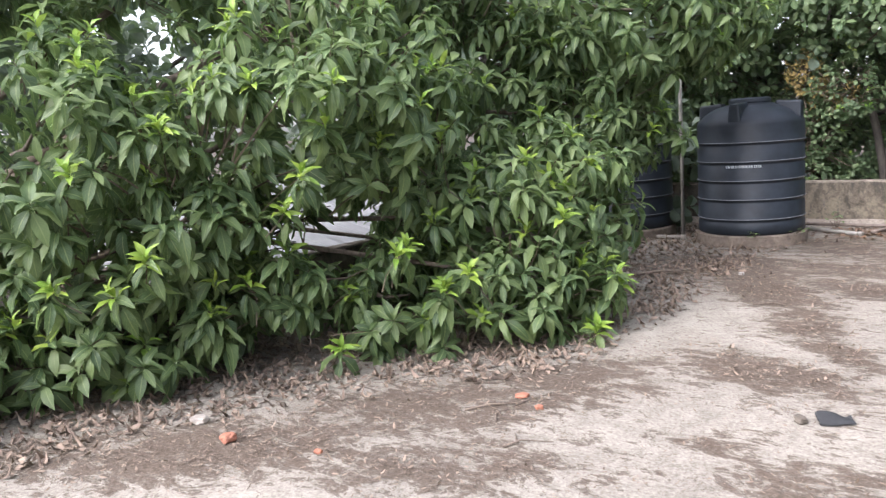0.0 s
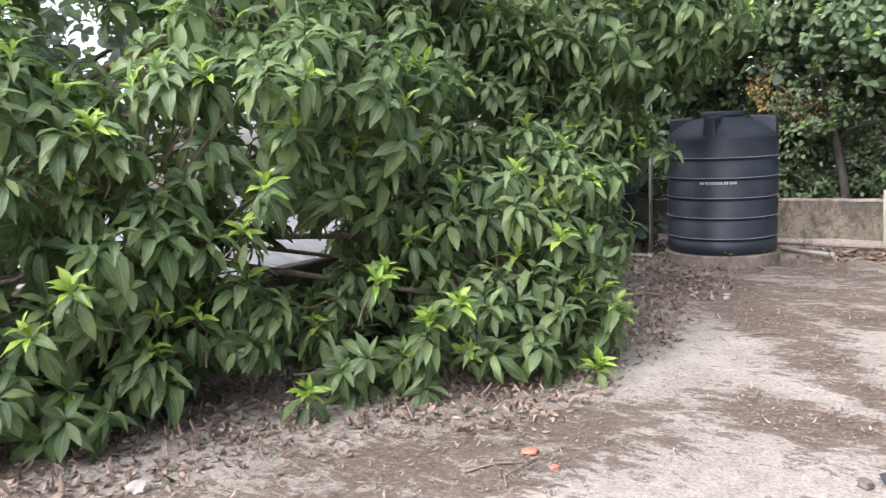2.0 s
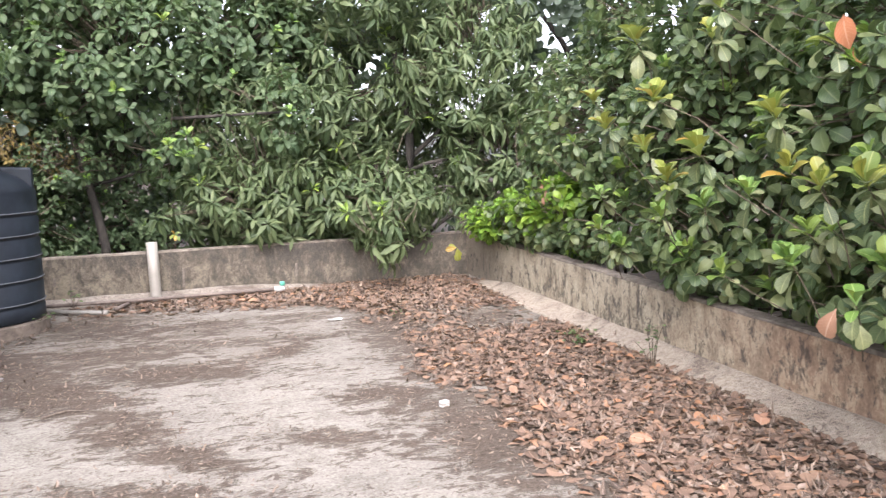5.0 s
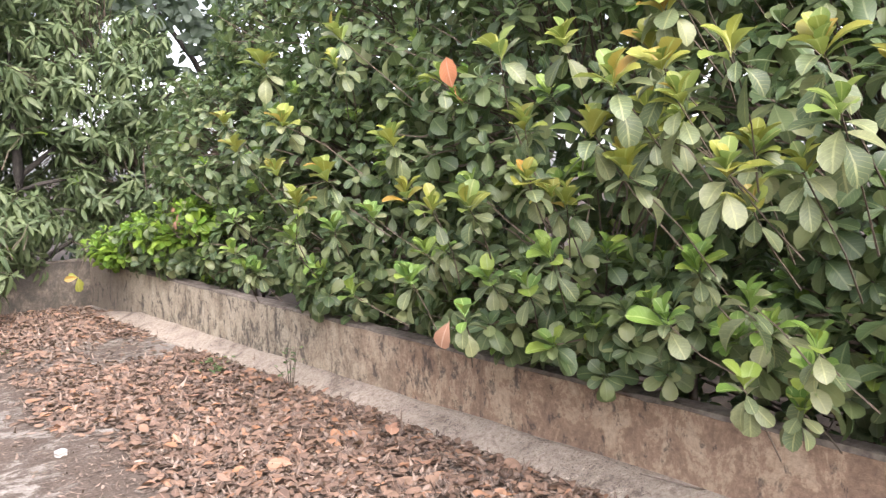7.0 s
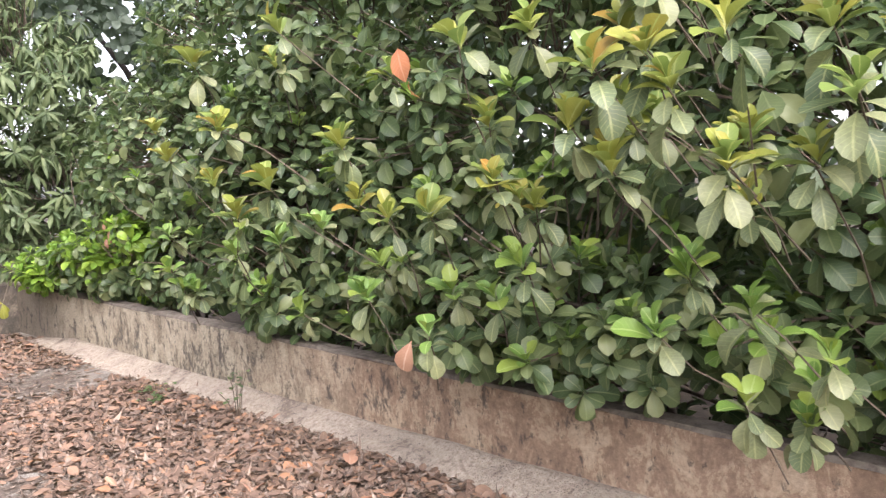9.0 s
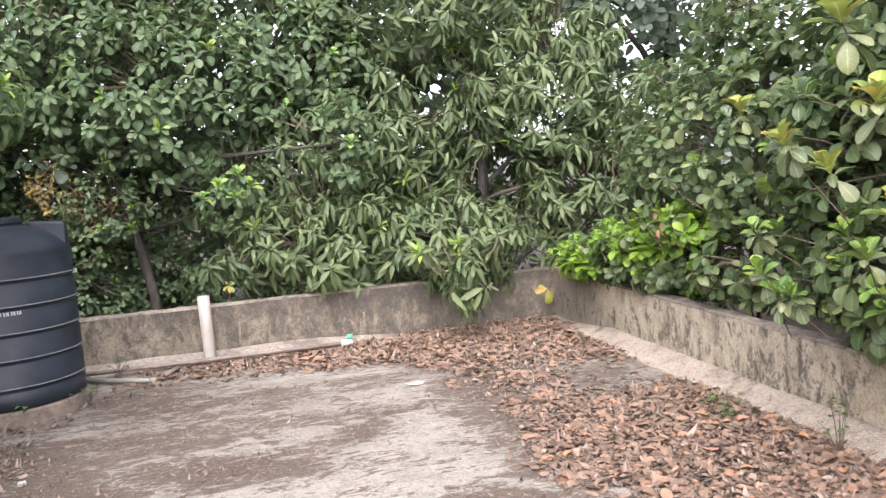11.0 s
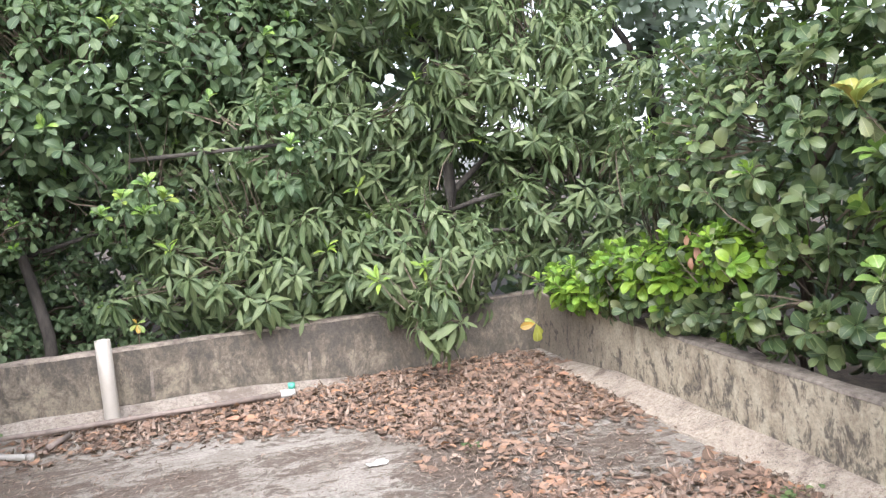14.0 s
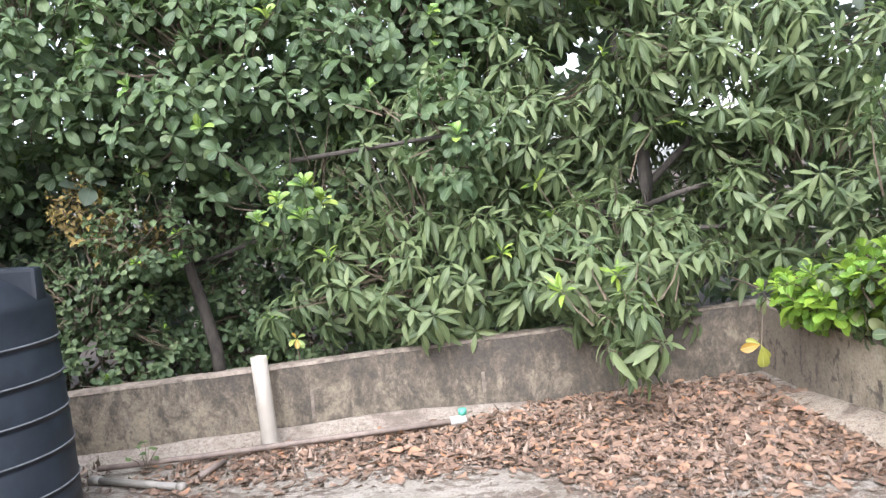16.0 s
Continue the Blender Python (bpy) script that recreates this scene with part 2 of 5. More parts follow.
def wall_material(name, along):
    """Weathered render: buff and rust-brown grounds, the corner's shade painted in, black mould in clotted runs, flaked
    pale patches.
    """
    m = Nodes(name, 0.92, spec=0.2)
    o = m.coords()
    east = along == 'y'
    run = m.noise(m.coords((5.0, 5.0, 2.6)), 2.6, 10, 0.76, 0.5)
    clot = m.noise(o, 22, 7, 0.76, 0.3)
    big = m.noise(o, 1.7, 4, 0.6, 0.6)
    fine = m.noise(o, 46, 6, 0.74)
    axis = m.n.new("ShaderNodeSeparateXYZ")
    m.l.new(o, axis.inputs[0])
    along_wall, high = axis.outputs[1 if east else 0], axis.outputs[2]

    def near(c, w, k, socket=None):
        d = m.math('DIVIDE', m.math('SUBTRACT', along_wall if socket is None else socket, c), w)
        return m.math('MULTIPLY', m.math('DIVIDE', 1.0, m.math('ADD', 1.0, m.math('POWER', m.math('ABSOLUTE', d), 4.0))), k)

    mottle = m.math('ADD', m.math('MULTIPLY', m.noise(m.coords((2.0, 2.0, 1.2)), 3.0, 8, 0.72, 0.6), 0.7), m.math('MULTIPLY', clot, 0.3))
    if east:
        buff = m.ramp(mottle, [(0.4, (0.23, 0.192, 0.142)), (0.5, (0.355, 0.303, 0.225)), (0.6, (0.44, 0.385, 0.292))])
        rust = m.ramp(mottle, [(0.42, (0.225, 0.156, 0.11)), (0.505, (0.31, 0.218, 0.153)), (0.53, (0.385, 0.288, 0.2)), (0.6, (0.44, 0.34, 0.243))])
        warm = m.ramp(m.math('ADD', m.math('MULTIPLY', along_wall, -0.55), m.math('ADD', 2.9, m.math('MULTIPLY', big, 0.8))), [(0.1, 0.0), (0.9, 1.0)])
        base = m.mix(warm, buff, rust)
        # Shade of the overhung corner painted in as a darker grey ground
        grey = m.math('MULTIPLY', m.math('ADD', m.math('MULTIPLY', m.math('ADD', along_wall, big), 1.1), -9.7, True), 0.8)
        base = m.mix(grey, base, (0.145, 0.122, 0.098))
        lean = m.math('ADD', near(6.6, 1.5, 0.022), m.math('ADD', near(4.0, 0.6, 0.01), near(1.8, 1.6, -0.03)))
        lean = m.math('ADD', lean, near(0.18, 0.17, 0.022, high))
        ink = (0.062, 0.056, 0.05)
    else:
        base = m.ramp(mottle, [(0.42, (0.074, 0.065, 0.053)), (0.5, (0.112, 0.096, 0.076)), (0.6, (0.165, 0.14, 0.106))])
        pale = m.math('MULTIPLY', m.math('ADD', near(-2.1, 1.1, 0.09), near(0.12, 0.17, 0.07, high)), 1.0)
        base = m.mix(m.ramp(m.math('ADD', mottle, pale), [(0.56, 0.0), (0.70, 0.6)]), base, (0.25, 0.212, 0.158))
        # Corner's shade painted in as denser mould to the right; denser along the top too
        lean = m.math('ADD', near(1.4, 1.3, 0.05), near(0.5, 0.16, 0.045, high))
        ink = (0.072, 0.064, 0.056)
    mould = m.ramp(m.math('ADD', lean, m.math('ADD', m.math('MULTIPLY', run, 0.62), m.math('ADD', m.math('MULTIPLY', big, 0.12), m.math('MULTIPLY', clot, 0.26)))), [(0.54, 0.0), (0.575, 0.62), (0.63, 0.9)])
    col = m.mix(mould, base, ink)
    col = m.mix(1.0, col, m.ramp(fine, [(0.38, 0.78), (0.6, 1.08)]), 'MULTIPLY')
    m.colour(col)
    m.bump(m.math('ADD', fine, m.math('MULTIPLY', mottle, 0.9)), 0.6, 0.014)
    return m.mat


def cement_material(name, dark, light, scale=20):
    m = Nodes(name, 0.92, spec=0.2)
    o = m.coords()
    f = m.noise(o, scale, 6, 0.72)
    g = m.noise(o, scale * 0.15, 4, 0.6, 0.5)
    h = m.noise(o, scale * 5, 3, 0.7)
    col = m.ramp(f, [(0.3, dark), (0.62, light)])
    col = m.mix(1.0, col, m.ramp(g, [(0.3, 0.68), (0.65, 1.05)]), 'MULTIPLY')
    m.colour(col)
    m.bump(m.math('ADD', f, m.math('MULTIPLY', h, 0.5)), 0.6, 0.012)
    return m.mat


def fillet_material(name, dark, mid, light):
    """Rough cement mortar with pebbles showing and dark lichen specks."""
    m = Nodes(name, 0.95, spec=0.15)
    o = m.coords()
    f = m.noise(o, 38, 7, 0.78)
    g = m.noise(o, 3.2, 5, 0.65, 0.6)
    peb = m.n.new("ShaderNodeTexVoronoi")
    m.l.new(o, peb.inputs["Vector"])
    peb.inputs["Scale"].default_value = 95
    col = m.ramp(f, [(0.36, dark), (0.5, mid), (0.62, light)])
    col = m.mix(m.ramp(m.math('ADD', m.math('MULTIPLY', f, 0.5), m.math('MULTIPLY', g, 0.5)), [(0.53, 0.0), (0.58, 0.8)]), col, (0.15, 0.12, 0.1))
    m.colour(col)
    m.bump(m.math('ADD', m.math('MULTIPLY', f, 1.4), m.math('MULTIPLY', peb.outputs["Distance"], -0.6)), 0.9, 0.02)
    return m.mat


def plain_material(name, c, rough, spread=0.12, scale=14, spec=0.4, metal=0.0):
    m = Nodes(name, rough, metal, spec)
    f = m.noise(m.coords(), scale, 5, 0.65)
    col = m.ramp(f, [(0.3, tuple(v * (1 - spread) for v in c)), (0.7, tuple(min(1, v * (1 + spread)) for v in c))])
    m.colour(col)
    m.bump(f, 0.12, 0.004)
    return m.mat


M_FLOOR = floor_material()
M_DARKSTONE = plain_material("dark_stone", (0.10, 0.085, 0.07), 0.95, 0.3, 25)
M_WALL_R = wall_material("ochre_render", 'y')
M_WALL_B = wall_material("grey_render", 'x')
M_CAP = cement_material("worn_coping", (0.085, 0.07, 0.058), (0.235, 0.2, 0.165), 16)
# Same mortar twice: colour offsets light, paler in hedge shade, darker in open
M_FILLET = fillet_material("cement_fillet", (0.27, 0.215, 0.17), (0.44, 0.375, 0.305), (0.54, 0.47, 0.39))
M_FILLET_NORTH = fillet_material("darker_cement_fillet", (0.19, 0.158, 0.13), (0.315, 0.272, 0.23), (0.41, 0.365, 0.312))
M_PLINTH = cement_material("plinth_cement", (0.10, 0.08, 0.065), (0.24, 0.195, 0.16), 12)
M_SOIL = cement_material("soil", (0.032, 0.026, 0.02), (0.085, 0.066, 0.05), 9)
M_TANK = plain_material("black_plastic", (0.017, 0.022, 0.03), 0.48, 0.35, 5, 0.33)
M_RING = plain_material("scuffed_plastic", (0.14, 0.147, 0.16), 0.6, 0.35, 30)
M_MARK = plain_material("faded_print", (0.36, 0.38, 0.40), 0.7, 0.4, 60)
M_PVC = plain_material("white_pvc", (0.30, 0.275, 0.24), 0.4, 0.07, 10)
M_PVC_GREY = plain_material("grey_pipe", (0.24, 0.225, 0.2), 0.5, 0.2, 12)
M_PIPE = plain_material("dirty_pipe", (0.17, 0.135, 0.115), 0.7, 0.3, 18)
M_CAPGREEN = plain_material("green_plastic", (0.10, 0.38, 0.28), 0.45, 0.1)
M_WHITE = plain_material("white_plastic", (0.5, 0.49, 0.47), 0.45, 0.06)
M_RUBBER = plain_material("black_rubber", (0.025, 0.026, 0.028), 0.7, 0.25)
M_CARTON = plain_material("white_card", (0.45, 0.44, 0.42), 0.7, 0.12)
M_DEADWOOD = bark_material("dead_wood", (0.09, 0.068, 0.055), (0.2, 0.16, 0.13))
M_BRICK = plain_material("broken_brick", (0.30, 0.13, 0.085), 0.9, 0.25, 25)
M_STONE = plain_material("grey_stone", (0.30, 0.27, 0.24), 0.9, 0.3, 20)
M_SHEET = plain_material("galvanised_sheet", (0.27, 0.27, 0.275), 0.45, 0.15, 3, 0.5)


# ---- building helpers ----
def part(name, bm, material, parent=None, label=""):
    """Links a bmesh as one mesh object, under a thing where one is given."""
    bmesh.ops.recalc_face_normals(bm, faces=bm.faces)
    me = bpy.data.meshes.new(name)
    bm.to_mesh(me)
    bm.free()
    me.materials.append(material)
    ob = new(name, me)
    if parent is not None:
        ob.parent = parent
    if label:
        ob["label"] = label
    return ob


def smooth(ob):
    ob.data.polygons.foreach_set("use_smooth", [True] * len(ob.data.polygons))
    return ob


def thing(name, at, label, category, group="", kind=""):
    ob = new(name)
    ob.location = at
    return tagged(ob, label, category, group, kind)


def box(bm, x0, y0, z0, x1, y1, z1, bevel=0.0):
    r = bmesh.ops.create_cube(bm, size=1.0, matrix=Matrix.Translation(((x0 + x1) / 2, (y0 + y1) / 2, (z0 + z1) / 2)) @ Matrix.Diagonal((x1 - x0, y1 - y0, z1 - z0, 1)))
    if bevel:
        es = {e for v in r["verts"] for e in v.link_edges}
        bmesh.ops.bevel(bm, geom=list(es), offset=bevel, segments=2, affect='EDGES', profile=0.6)
    return bm


def lathe(profile, segments=48):
    """Turns a profile of (radius, height) round the z axis."""
    bm = bmesh.new()
    rings = []
    for r, z in profile:
        if r < 1e-5:
            rings.append([bm.verts.new((0, 0, z))])
        else:
            rings.append([bm.verts.new((r * math.cos(a), r * math.sin(a), z)) for a in (2 * math.pi * i / segments for i in range(segments))])
    for a, b in zip(rings, rings[1:]):
        for i in range(segments):
            j = (i + 1) % segments
            if len(a) == 1:
                bm.faces.new((a[0], b[i], b[j]))
            elif len(b) == 1:
                bm.faces.new((a[i], a[j], b[0]))
            else:
                bm.faces.new((a[i], a[j], b[j], b[i]))
    return bm


def tube(bm, points, radii, sides=8, cap=True):
    """A tapered tube along points."""
    pts = [Vector(p) for p in points]
    rings = []
    for i, p in enumerate(pts):
        d = (pts[min(i + 1, len(pts) - 1)] - pts[max(i - 1, 0)]).normalized()
        q = d.to_track_quat('Z', 'Y')
        r = radii[i] if isinstance(radii, (list, tuple)) else radii
        rings.append([bm.verts.new(p + q @ Vector((r * math.cos(2 * math.pi * k / sides), r * math.sin(2 * math.pi * k / sides), 0))) for k in range(sides)])
    for a, b in zip(rings, rings[1:]):
        for k in range(sides):
            j = (k + 1) % sides
            bm.faces.new((a[k], a[j], b[j], b[k]))
    if cap:
        bm.faces.new(rings[0])
        bm.faces.new(rings[-1])
    return bm


# ---- setting ----
def wall_x(y):
    """The inner face of the parapet along the right side."""
    return 2.2 + 0.027 * y


BACK_Y, LEFT_X, REAR_Y = 9.95, -4.6, -7.0


def wall_strip(name, path, outward, heights, thick, material, label):
    """A parapet along path: body with a slightly uneven worn top edge and a coping skim above it."""
    rng = random.Random(name)
    pts = []
    for (a, b), (h0, h1) in zip(zip(path, path[1:]), zip(heights, heights[1:])):
        n = max(2, int((Vector(b) - Vector(a)).length / 0.12))
        pts += [(Vector(a).lerp(Vector(b), i / n), h0 + (h1 - h0) * i / n) for i in range(n)]
    pts.append((Vector(path[-1]), heights[-1]))
    out = Vector(outward)

    def sweep(section, wob):
        bm = bmesh.new()
        rows = []
        for p, h in pts:
            w = [rng.uniform(-wob, wob) for _ in section]
            rows.append([bm.verts.new((p.x + out.x * (s + (q if top else 0)), p.y + out.y * (s + (q if top else 0)), (h if top else 0) + z + (q if top else 0))) for (s, z, top), q in zip(section, w)])
        k = len(section)
        for a, b in zip(rows, rows[1:]):
            for i in range(k):
                bm.faces.new((a[i], a[(i + 1) % k], b[(i + 1) % k], b[i]))
        bm.faces.new(rows[0])
        bm.faces.new(rows[-1])
        return bm

    body = part(name, sweep([(0, -0.3, 0), (0, -0.022, 1), (thick, -0.022, 1), (thick, -0.3, 0)], 0.0015), material)
    tagged(body, label, "wall", kind="structure")
    part("coping", sweep([(-0.004, -0.021, 1), (0.004, -0.004, 1), (0.02, 0.0, 1), (thick - 0.012, 0.0, 1), (thick + 0.006, -0.021, 1)], 0.004), M_CAP, body, "worn grey cement skim on the wall's top")
    return body


wall_strip("wall_east", [(wall_x(REAR_Y), REAR_Y), (wall_x(BACK_Y - 0.002), BACK_Y - 0.002)], (1, 0), [0.385 + 0.013 * REAR_Y, 0.515], 0.11, M_WALL_R, "low rendered parapet wall, ochre and grey with black mould")
wall_strip("wall_north", [(LEFT_X - 0.11, BACK_Y), (wall_x(BACK_Y) + 0.11, BACK_Y)], (0, 1), [0.49, 0.515], 0.11, M_WALL_B, "low grey rendered parapet wall stained with mould")
wall_strip("wall_west", [(LEFT_X, BACK_Y - 0.002), (LEFT_X, REAR_Y)], (-1, 0), [0.49, 0.49], 0.11, M_WALL_B, "low grey rendered parapet wall under the tree")
wall_strip("wall_south", [(LEFT_X, REAR_Y), (wall_x(REAR_Y), REAR_Y)], (0, -1), [0.49, 0.49], 0.11, M_WALL_B, "low grey rendered parapet wall")

north = bpy.data.objects["wall_north"]
for x, z0, z1 in ((-0.79, 0.1, 0.3), (0.42, 0.12, 0.27), (-2.05, 0.2, 0.29)):
    bm = box(bmesh.new(), x - 0.012, BACK_Y - 0.006, z0, x + 0.012, BACK_Y + 0.01, z1, 0.003)
    for v in bm.verts:
        v.co.x += 0.01 * noise.noise((v.co.z * 9, x, 0))
    part("cement_run", bm, M_CAP, north, "pale hardened run of cement")

bm = bmesh.new()
bmesh.ops.create_grid(bm, x_segments=80, y_segments=170, size=0.5)
for v in bm.verts:
    y = REAR_Y + (v.co.y + 0.5) * (BACK_Y - REAR_Y)
    x = LEFT_X + (v.co.x + 0.5) * (wall_x(y) - LEFT_X)
    v.co = Vector((x, y, 0.006 * noise.noise((x * 0.9, y * 0.9, 0.0)) - 0.003))
floor = tagged(part("floor", bm, M_FLOOR), "pale worn cement screed with brown stains", "floor", kind="structure")

bm = bmesh.new()
bmesh.ops.create_grid(bm, x_segments=1, y_segments=1, size=300)
bmesh.ops.translate(bm, verts=bm.verts, vec=(0, 0, -0.31))
tagged(part("ground", bm, M_SOIL), "dark bare soil under the trees", "ground", kind="structure")


def fillet(name, path, inward, width, height, material, label):
    """A cement fillet at a wall's foot, lumpy along its outer edge."""
    rng = random.Random(name)
    a, b = Vector(path[0]), Vector(path[1])
    n = int((b - a).length / 0.06)
    inn = Vector(inward)
    bm = bmesh.new()
    rows = []
    for i in range(n + 1):
        p = a.lerp(b, i / n)
        w = width * (1 + 0.22 * noise.noise((i * 0.11, 3.1, 0)) + rng.uniform(-0.06, 0.06))
        h = height * min(1.0, 0.15 + (n - i) * 0.06 / 0.9) * (1 + 0.15 * noise.noise((i * 0.17, 7.7, 0)))
        sect = [(0.0, -0.02), (0.0, h), (0.03, h * 0.97), (w * 0.4, h * (0.66 + rng.uniform(-.06, .06))), (w * 0.75, h * (0.36 + rng.uniform(-.06, .06))), (w * 0.95, h * 0.12), (w, -0.02)]
        rows.append([bm.verts.new((p.x + inn.x * s, p.y + inn.y * s, z)) for s, z in sect])
    for r, q in zip(rows, rows[1:]):
        for i in range(len(r) - 1):
            bm.faces.new((r[i], r[i + 1], q[i + 1], q[i]))
    return tagged(part(name, bm, material), label, "skirting", kind="structure")


fillet("skirting_east", [(wall_x(REAR_Y) - 0.002, REAR_Y), (wall_x(9.3) - 0.002, 9.3)], (-1, 0), 0.22, 0.085, M_FILLET, "rough pale cement fillet along the wall's foot")
fillet("skirting_north", [(LEFT_X, BACK_Y - 0.002), (0.75, BACK_Y - 0.002)], (0, -1), 0.15, 0.07, M_FILLET_NORTH, "rough pale cement fillet along the wall's foot")


# ---- foliage ----
def leaf_shape(kind, seg):
    """Rows along the leaf: distance, half width, drop. Leaf of length 1 along x."""
    full = {"ovate": [(0, 0), (0.06, 0.015), (0.2, 0.125), (0.42, 0.195), (0.65, 0.175), (0.86, 0.08), (1, 0)],
            "obovate": [(0, 0), (0.1, 0.03), (0.3, 0.15), (0.55, 0.255), (0.78, 0.265), (0.94, 0.16), (1, 0)],
            "lance": [(0, 0), (0.08, 0.015), (0.28, 0.1), (0.55, 0.125), (0.82, 0.075), (1, 0)]}
    light = {"ovate": [(0, 0), (0.2, 0.16), (0.5, 0.24), (0.8, 0.12), (1, 0)], "obovate": [(0, 0), (0.35, 0.18), (0.72, 0.275), (0.94, 0.16), (1, 0)], "lance": [(0, 0), (0.3, 0.11), (0.65, 0.11), (1, 0)]}
    bow = {"ovate": (-0.34, 0.07), "obovate": (-0.16, 0.06), "lance": (-0.42, 0.0)}[kind]
    return [(u, w, bow[0] * u * u + bow[1] * math.sin(math.pi * u)) for u, w in (full if seg > 3 else light)[kind]]


def leaf_template(kind, seg, fold=0.35):
    rows = leaf_shape(kind, seg)
    verts, uv, faces = [], [], []
    idx = []
    for u, w, d in rows:
        x = u * (1 - 0.12 * u)
        if w == 0:
            idx.append((len(verts),) * 3)
            verts.append((x, 0, d))
            uv.append((u, 0))
        else:
            idx.append((len(verts), len(verts) + 1, len(verts) + 2))
            ripple = (0.028 if kind == "ovate" and seg > 3 else 0.0) * (-1) ** len(idx)
            verts += [(x, w, d + w * fold + ripple), (x, 0, d), (x, -w, d + w * fold - ripple)]
            uv += [(u, 1), (u, 0), (u, -1)]
    for a, b in zip(idx, idx[1:]):
        for s in (0, 1):
            quad = [a[s], b[s], b[s + 1], a[s + 1]]
            q = [v for i, v in enumerate(quad) if v not in quad[:i]]
            if len(q) > 2:
                faces.append(q)
    return np.array(verts, float), np.array(uv, float), faces


def leaves_object(name, template, pos, ahead, up, size, width, material, parent=None, label="", bend=None):
    """One mesh of many leaves, each its own island, with its own turn, size and bend."""
    tv, tuv, tf = template
    pos, ahead, up, size, width = (np.asarray(a, float) for a in (pos, ahead, up, size, width))
    n, k = len(pos), len(tv)
    ahead = ahead / np.linalg.norm(ahead, axis=1, keepdims=True)
    side = np.cross(up, ahead)
    side /= np.maximum(np.linalg.norm(side, axis=1, keepdims=True), 1e-6)
    nor = np.cross(ahead, side)
    b = np.ones(n) if bend is None else np.asarray(bend, float)
    v = pos[:, None] + size[:, None, None] * (tv[None, :, 0, None] * ahead[:, None] + (tv[None, :, 1] * width[:, None])[..., None] * side[:, None] + (tv[None, :, 2] * b[:, None])[..., None] * nor[:, None])
    me = bpy.data.meshes.new(name)
    me.vertices.add(n * k)
    me.vertices.foreach_set("co", v.reshape(-1).astype(np.float32))
    flat = np.array([i for f in tf for i in f])
    sizes = np.array([len(f) for f in tf])
    loops = (flat[None] + (np.arange(n) * k)[:, None]).reshape(-1)
    me.loops.add(len(loops))
    me.loops.foreach_set("vertex_index", loops.astype(np.int32))
    tot = np.tile(sizes, n)
    me.polygons.add(len(tot))
    me.polygons.foreach_set("loop_start", np.concatenate(([0], np.cumsum(tot)[:-1])).astype(np.int32))
    me.polygons.foreach_set("loop_total", tot.astype(np.int32))
    me.polygons.foreach_set("use_smooth", np.ones(len(tot), bool))
    layer = me.uv_layers.new(name="UVMap")
    layer.data.foreach_set("uv", np.tile(tuv[flat].reshape(-1), n).astype(np.float32))
    me.update(calc_edges=True)
    me.materials.append(material)
    ob = new(name, me)
    if parent is not None:
        ob.parent = parent
    if label:
        ob["label"] = label
    return ob


def blob_tips(rng, blobs, per_m2, clear=(), yard=(0.0, 4.5, 1.0), back=0.4, jitter=0.22, low=0.0):
    """Shoot tips over the skin of a crown made of rounded lobes, with the way each points."""
    tips, ways = [], []
    for ci, (cx, cy, cz, rx, ry, rz) in enumerate(blobs):
        c, r = np.array((cx, cy, cz)), np.array((rx, ry, rz))
        p = 1.6
        area = 4 * math.pi * ((((rx * ry) ** p) + ((rx * rz) ** p) + ((ry * rz) ** p)) / 3) ** (1 / p)
        n = int(area * per_m2)
        d = rng.normal(size=(n, 3))
        d /= np.linalg.norm(d, axis=1, keepdims=True)
        q = c + d * r * (1 + rng.normal(scale=jitter * 0.5, size=(n, 1)) - np.abs(rng.normal(scale=jitter * 0.35, size=(n, 1))))
        w = d / r
        w /= np.linalg.norm(w, axis=1, keepdims=True)
        look_in = np.array(yard) - q
        facing = np.sum(w * look_in, axis=1) > -0.15 * np.linalg.norm(look_in, axis=1)
        keep = facing | (rng.random(n) < back)
        for cj, (ax, ay, az, bx, by, bz) in enumerate(blobs):
            if cj != ci:
                keep &= np.sum(((q - (ax, ay, az)) / (bx, by, bz)) ** 2, axis=1) > 0.6
        keep &= q[:, 2] > low
        for a, b, rad in clear:
            a, b = np.array(a), np.array(b)
            t = np.clip(((q - a) @ (b - a)) / ((b - a) @ (b - a)), 0, 1)
            keep &= np.linalg.norm(q - (a + t[:, None] * (b - a)), axis=1) > rad
        tips.append(q[keep])
        ways.append(w[keep])
    return np.concatenate(tips), np.concatenate(ways)


